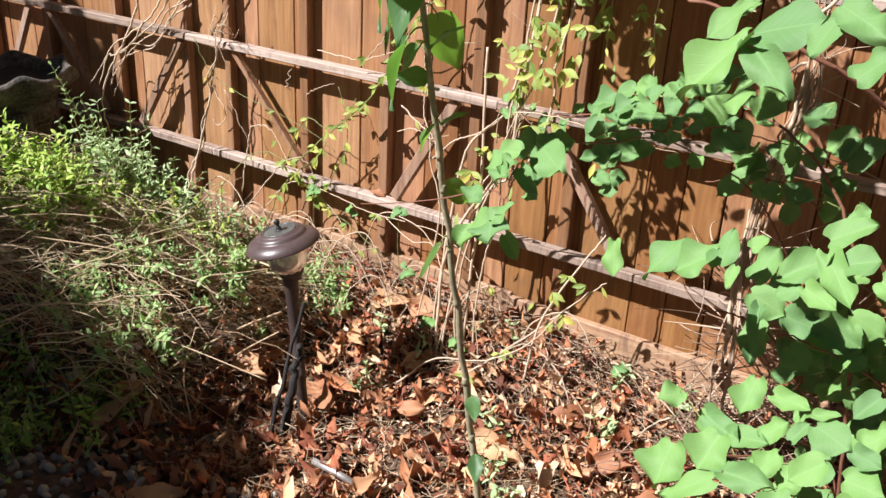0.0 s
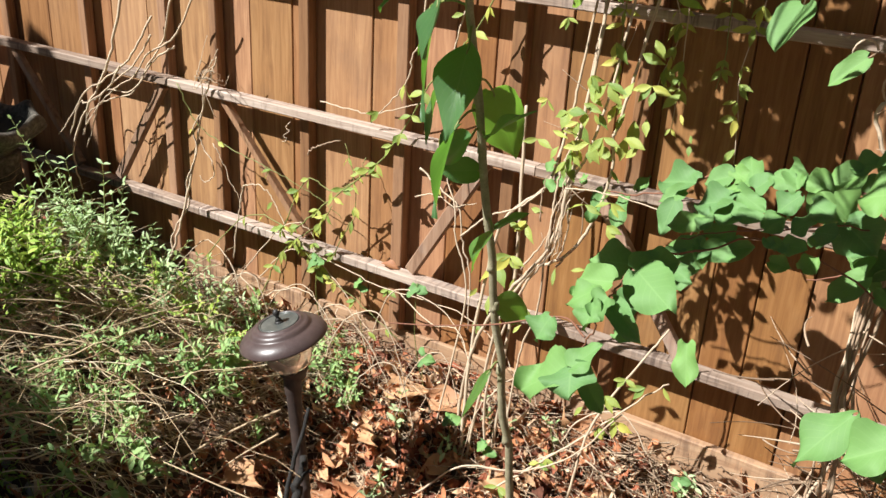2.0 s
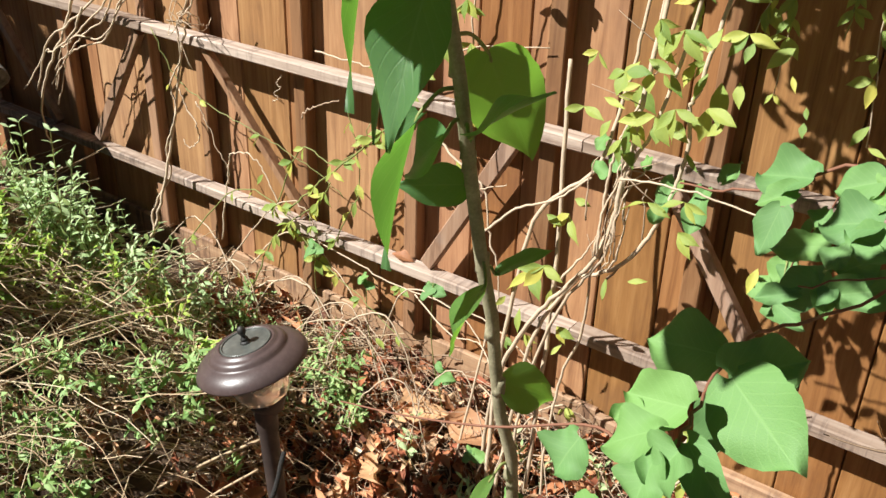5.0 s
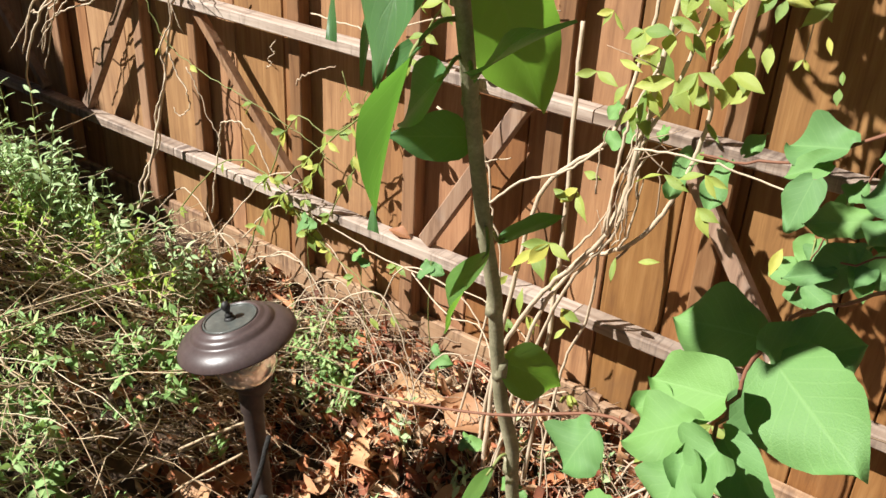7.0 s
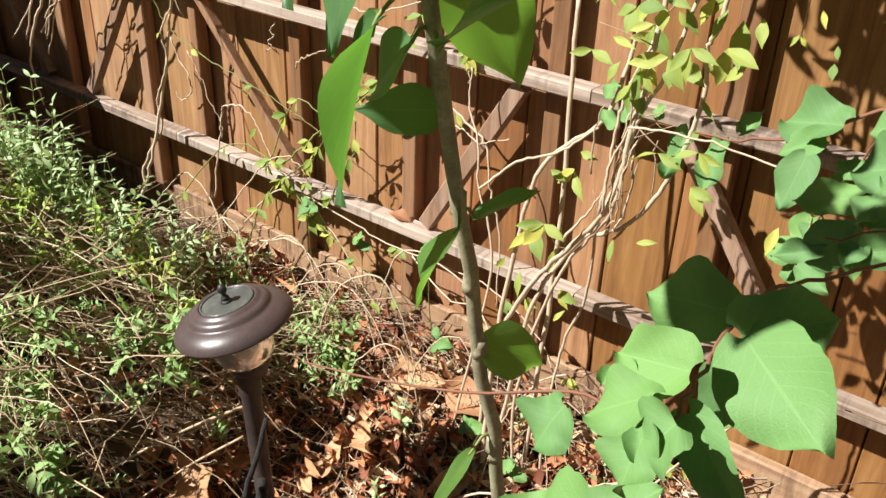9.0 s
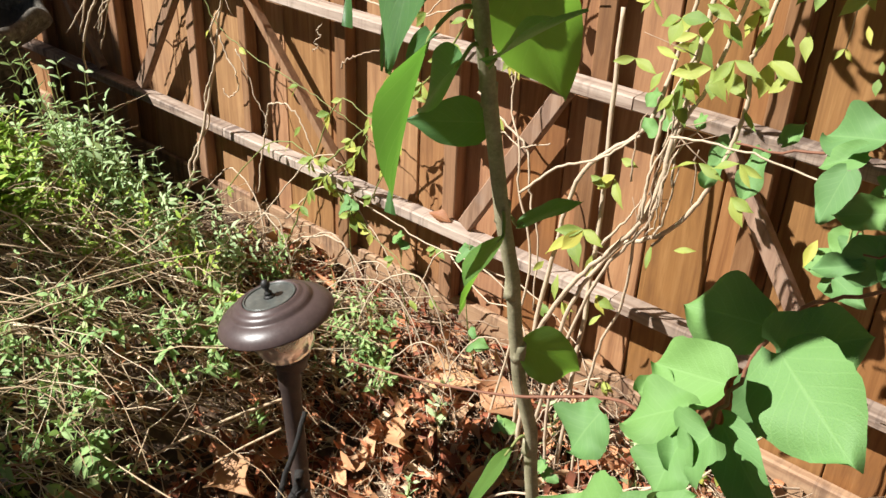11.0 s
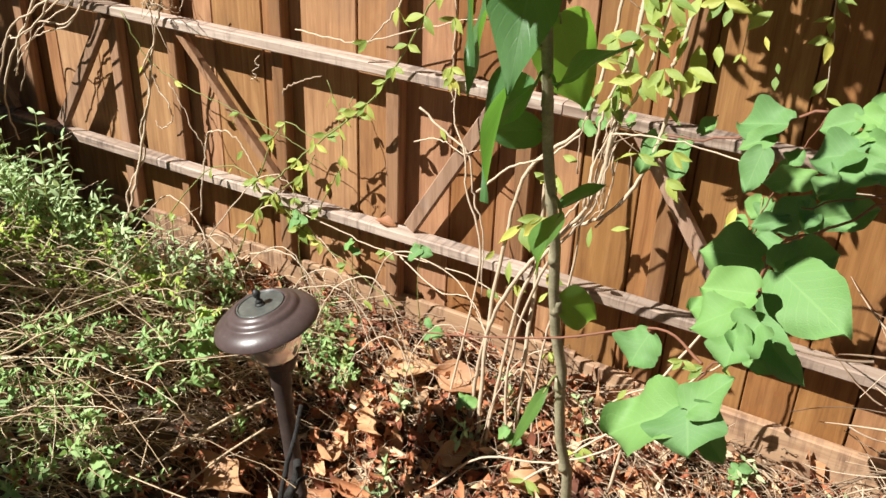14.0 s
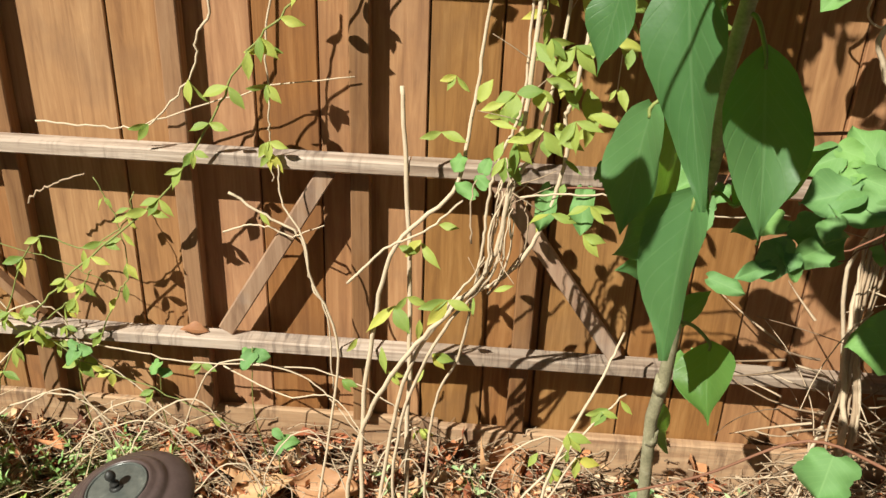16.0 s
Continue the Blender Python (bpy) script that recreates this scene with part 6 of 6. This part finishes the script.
solid("fallen_twigs", g, M_TWIG, "drift of fallen grey-brown twigs along the fence foot", "twigs", kind="stuff")

g = G()
for k in range(260):
    x, y = -0.20 + rg.gauss(0, 0.09), 1.76 + rg.gauss(0, 0.05)
    z = ground_z(x, y) + abs(rg.gauss(0, 0.22))
    a = rg.uniform(0, 6.3)
    tube(g, arc((x, min(y, 1.84), z), (math.cos(a), 0.4 * math.sin(a), rg.uniform(-0.6, 0.9)), rg.uniform(0.05, 0.2), rg.uniform(-0.2, 0.5), 6), rg.uniform(0.0008, 0.0026), 0.0006, 4, False)
solid("dead_twig_tangle", g, M_TWIG, "tangle of bare grey dead twigs at the shrub foot", "dead twigs", kind="stuff")

g = G()
for k in range(900):
    x, y = rg.uniform(-1.9, -0.75), rg.uniform(0.62, 1.2)
    if y > 1.02 + 0.12 * (x + 1.5) and rg.random() < 0.8:
        continue
    s = rg.uniform(0.006, 0.017)
    m = Matrix.Translation((x, y, ground_z(x, y) + s * 0.3)) @ Euler((rg.uniform(0, 6), rg.uniform(0, 6), rg.uniform(0, 6))).to_matrix().to_4x4() @ Matrix.Diagonal((s, s * rg.uniform(0.6, 1), s * rg.uniform(0.5, 0.8), 1))
    lathe(g, [(0.001, 1), (0.7, 0.7), (1, 0), (0.7, -0.7), (0.001, -1)], 7, m)
solid("gravel", g, M_PEBBLE, "rounded grey and tan pebbles on the soil", "gravel", kind="stuff")

FALLEN = [(-1.205, 1.522, 0.165, 0.066, -0.38, 0.1), (-0.679, 1.736, 0.125, 0.050, 0.57, 0.2), (-0.620, 1.668, 0.150, 0.058, 0.62, 0.2), (-0.770, 1.845, 0.100, 0.056, 0.60, 0.3), (-0.753, 1.551, 0.140, 0.066, -0.01, 0.2),
          (-0.844, 1.262, 0.082, 0.050, 1.42, 0.4), (-1.170, 1.255, 0.110, 0.036, -0.60, 0.5), (-1.051, 1.549, 0.095, 0.046, 0.02, 0.3), (-1.197, 0.975, 0.130, 0.056, 0.75, 0.1), (-1.470, 1.095, 0.130, 0.058, 1.33, 0.2),
          (-1.372, 1.432, 0.140, 0.066, -0.19, 0.3), (-0.755, 1.815, 0.110, 0.058, 1.00, 0.2)]
FALLEN += [(-1.497, 1.178, 0.115, 0.042, 1.05, 0.2), (-1.203, 1.613, 0.080, 0.040, 1.77, 0.4), (-1.200, 1.775, 0.135, 0.066, 0.30, 0.3), (-1.327, 1.482, 0.060, 0.044, 0.95, 0.3), (-1.199, 1.591, 0.054, 0.030, 1.57, 0.4),
           (-1.10, 1.80, 0.120, 0.062, -0.1, 0.3), (-1.20, 1.69, 0.110, 0.052, -0.5, 0.4), (-1.02, 1.66, 0.085, 0.045, 0.9, 0.3), (-0.88, 1.69, 0.090, 0.050, -0.2, 0.25), (-0.48, 1.62, 0.100, 0.050, 0.2, 0.3), (-0.40, 1.70, 0.090, 0.050, -0.3, 0.2),
           (-0.94, 1.54, 0.085, 0.045, 0.3, 0.4), (-0.36, 1.58, 0.100, 0.050, -0.2, 0.3), (-1.25, 1.30, 0.070, 0.040, 1.5, 0.4)]
for x, y, l, w, a, tilt in FALLEN:
    g = G()
    g.add(*leaf_shape(rg.choice(("lance", "ovate")), l * rg.uniform(0.85, 1.1), w * rg.uniform(0.8, 1.1), rg.uniform(0.15, 0.8), rg.uniform(-0.3, 0.3), rg.uniform(0.05, 0.12), seed=int(1e4 * abs(x)), cols=6),
          m=leaf_pose((x, y, ground_z(x, y) + 0.034), (math.cos(a), math.sin(a), tilt * 0.5), (rg.uniform(-0.4, 0.1), -0.6, 0.8)))
    solid("fallen_leaf", g, M_DRYLEAF, "large curled tan dead leaf on the litter", "dead leaf", "large fallen leaves")

g = G()
g.add(*leaf_shape("lance", 0.045, 0.022, 0.5, 0.3, 0.05, seed=5, cols=6), m=leaf_pose((-1.285, 1.868, 0.377), (1, 0.1, 0.12), (-0.2, -0.4, 0.9)))
solid("fallen_leaf", g, M_DRYLEAF, "small orange-brown dead leaf lying on the lower rail", "dead leaf", "large fallen leaves")

g = G()
tube(g, [(-0.985, 1.298, -0.012), (-0.93, 1.298, -0.012), (-0.87, 1.295, -0.014)], 0.0075, 0.0075, 14)
solid("metal_tube", g, M_METAL, "short grey metal tube half buried in leaf litter", "tube")

# low weeds in the litter
for x, y in ((-1.106, 1.60), (-0.66, 1.50), (-0.60, 1.46), (-0.70, 1.62), (-0.50, 1.70), (-1.00, 1.72), (-1.13, 1.74), (-0.4, 1.82), (-0.52, 1.84), (-0.92, 1.80), (-0.78, 1.80)):
    gs, gl = G(), G()
    for k in range(3):
        sprig(gs, gl, (x + rg.gauss(0, 0.012), y + rg.gauss(0, 0.012), ground_z(x, y)), (rg.uniform(-0.7, 0.7), rg.uniform(-0.7, 0.3), 1), rg.uniform(0.05, 0.09), 0.03, 3)
    w = thing("weed", "small green weed seedling growing through the litter", "weed", (x, y, ground_z(x, y)), "weeds")
    part("stalk_mass", gs, M_GREENSTEM, w, kind="stuff")
    part("leaf_mass", gl, M_PALELEAF, w, kind="stuff")

# ---- unseen tree added behind the camera to shade the bank ----
tree = thing("unseen_shade_tree", "unseen leafy tree added behind the camera to cast shade", "tree", (-3.6, -1.0, -0.035))
g = G()
tube(g, smooth_path([(-3.6, -1.0, -0.1), (-3.58, -1.0, 0.6), (-3.5, -0.96, 1.3), (-3.4, -0.9, 2.1), (-3.35, -0.9, 2.8)]), 0.09, 0.04, 12)
for tip in ((-2.7, -0.8, 2.1), (-3.0, -1.2, 2.15), (-3.9, -0.15, 2.6), (-2.7, -1.1, 2.15), (-3.5, -0.8, 2.15), (-2.7, 0.12, 2.1)):
    tube(g, smooth_path([(-3.45, -0.93, 1.5), Vector((-3.45, -0.93, 1.7)).lerp(Vector(tip), 0.5), tip]), 0.035, 0.01, 8)
part("trunk", g, M_BARK, tree)
g = G()
# leaf clumps put up-sun of the ground and bird bath they must shade
CLUMPS = [(x, y, 2.08 + 0.08 * ((i * 7) % 3)) for i, (x, y) in enumerate((-3.75 + 0.2 * a, -1.3 + 0.2 * b) for a in range(7) for b in range(4 if a > 3 else 5))]
CLUMPS += [(-3.05, -0.42, 2.1), (-3.25, -0.42, 2.12), (-3.5, -0.45, 2.15), (-2.55, -0.60, 2.1), (-2.75, -0.50, 2.12), (-2.92, -0.48, 2.1), (-2.47, -0.72, 2.12), (-2.42, -0.9, 2.1), (-2.4, -1.1, 2.12), (-2.7, -0.66, 2.15)]
CLUMPS += [(-4.45, -0.3, 2.6), (-4.3, -0.15, 2.6), (-4.6, -0.1, 2.6), (-4.3, -0.5, 2.55), (-3.36, -0.26, 2.1), (-3.2, -0.22, 2.1), (-3.86, -0.10, 2.66), (-3.95, -0.15, 2.62), (-4.1, 0.0, 2.6), (-4.04, -0.2, 2.6), (-3.90, 0.22, 2.62), (-3.98, -0.27, 2.62), (-4.08, -0.38, 2.6), (-3.9, -0.32, 2.6), (-4.15, -0.28, 2.6)]
# small clumps added for a dappled band of shade over the brush
BOUGH = [(-3.04, -0.12, 2.1), (-2.97, -0.05, 2.1), (-2.90, 0.0, 2.1), (-2.84, 0.05, 2.1)]
for k in range(84):
    c = Vector(BOUGH[k % len(BOUGH)]) + Vector((rg.gauss(0, 0.04), rg.gauss(0, 0.035), rg.gauss(0, 0.05)))
    v, f, uv = leaf_shape("tiny", rg.uniform(0.05, 0.075), 0.035, 0.1, 0.1, 0.0, cols=2)
    g.add(v, f, uv, leaf_pose(c, jitter(rg, 1), Vector((-0.5, -0.5, 0.7)) + jitter(rg, 0.4)))
for k in range(7000):
    c = Vector(CLUMPS[k % len(CLUMPS)])
    d = jitter(rg, 1.0)
    d = d.normalized() * rg.random() ** 0.5 * 0.16
    v, f, uv = leaf_shape("tiny", rg.uniform(0.08, 0.12), 0.065, 0.1, 0.1, 0.0, cols=2)
    g.add(v, f, uv, leaf_pose(c + d, jitter(rg, 1), Vector((-0.5, -0.5, 0.7)) + jitter(rg, 0.5)))
part("crown", g, M_CROWN, tree, kind="stuff")
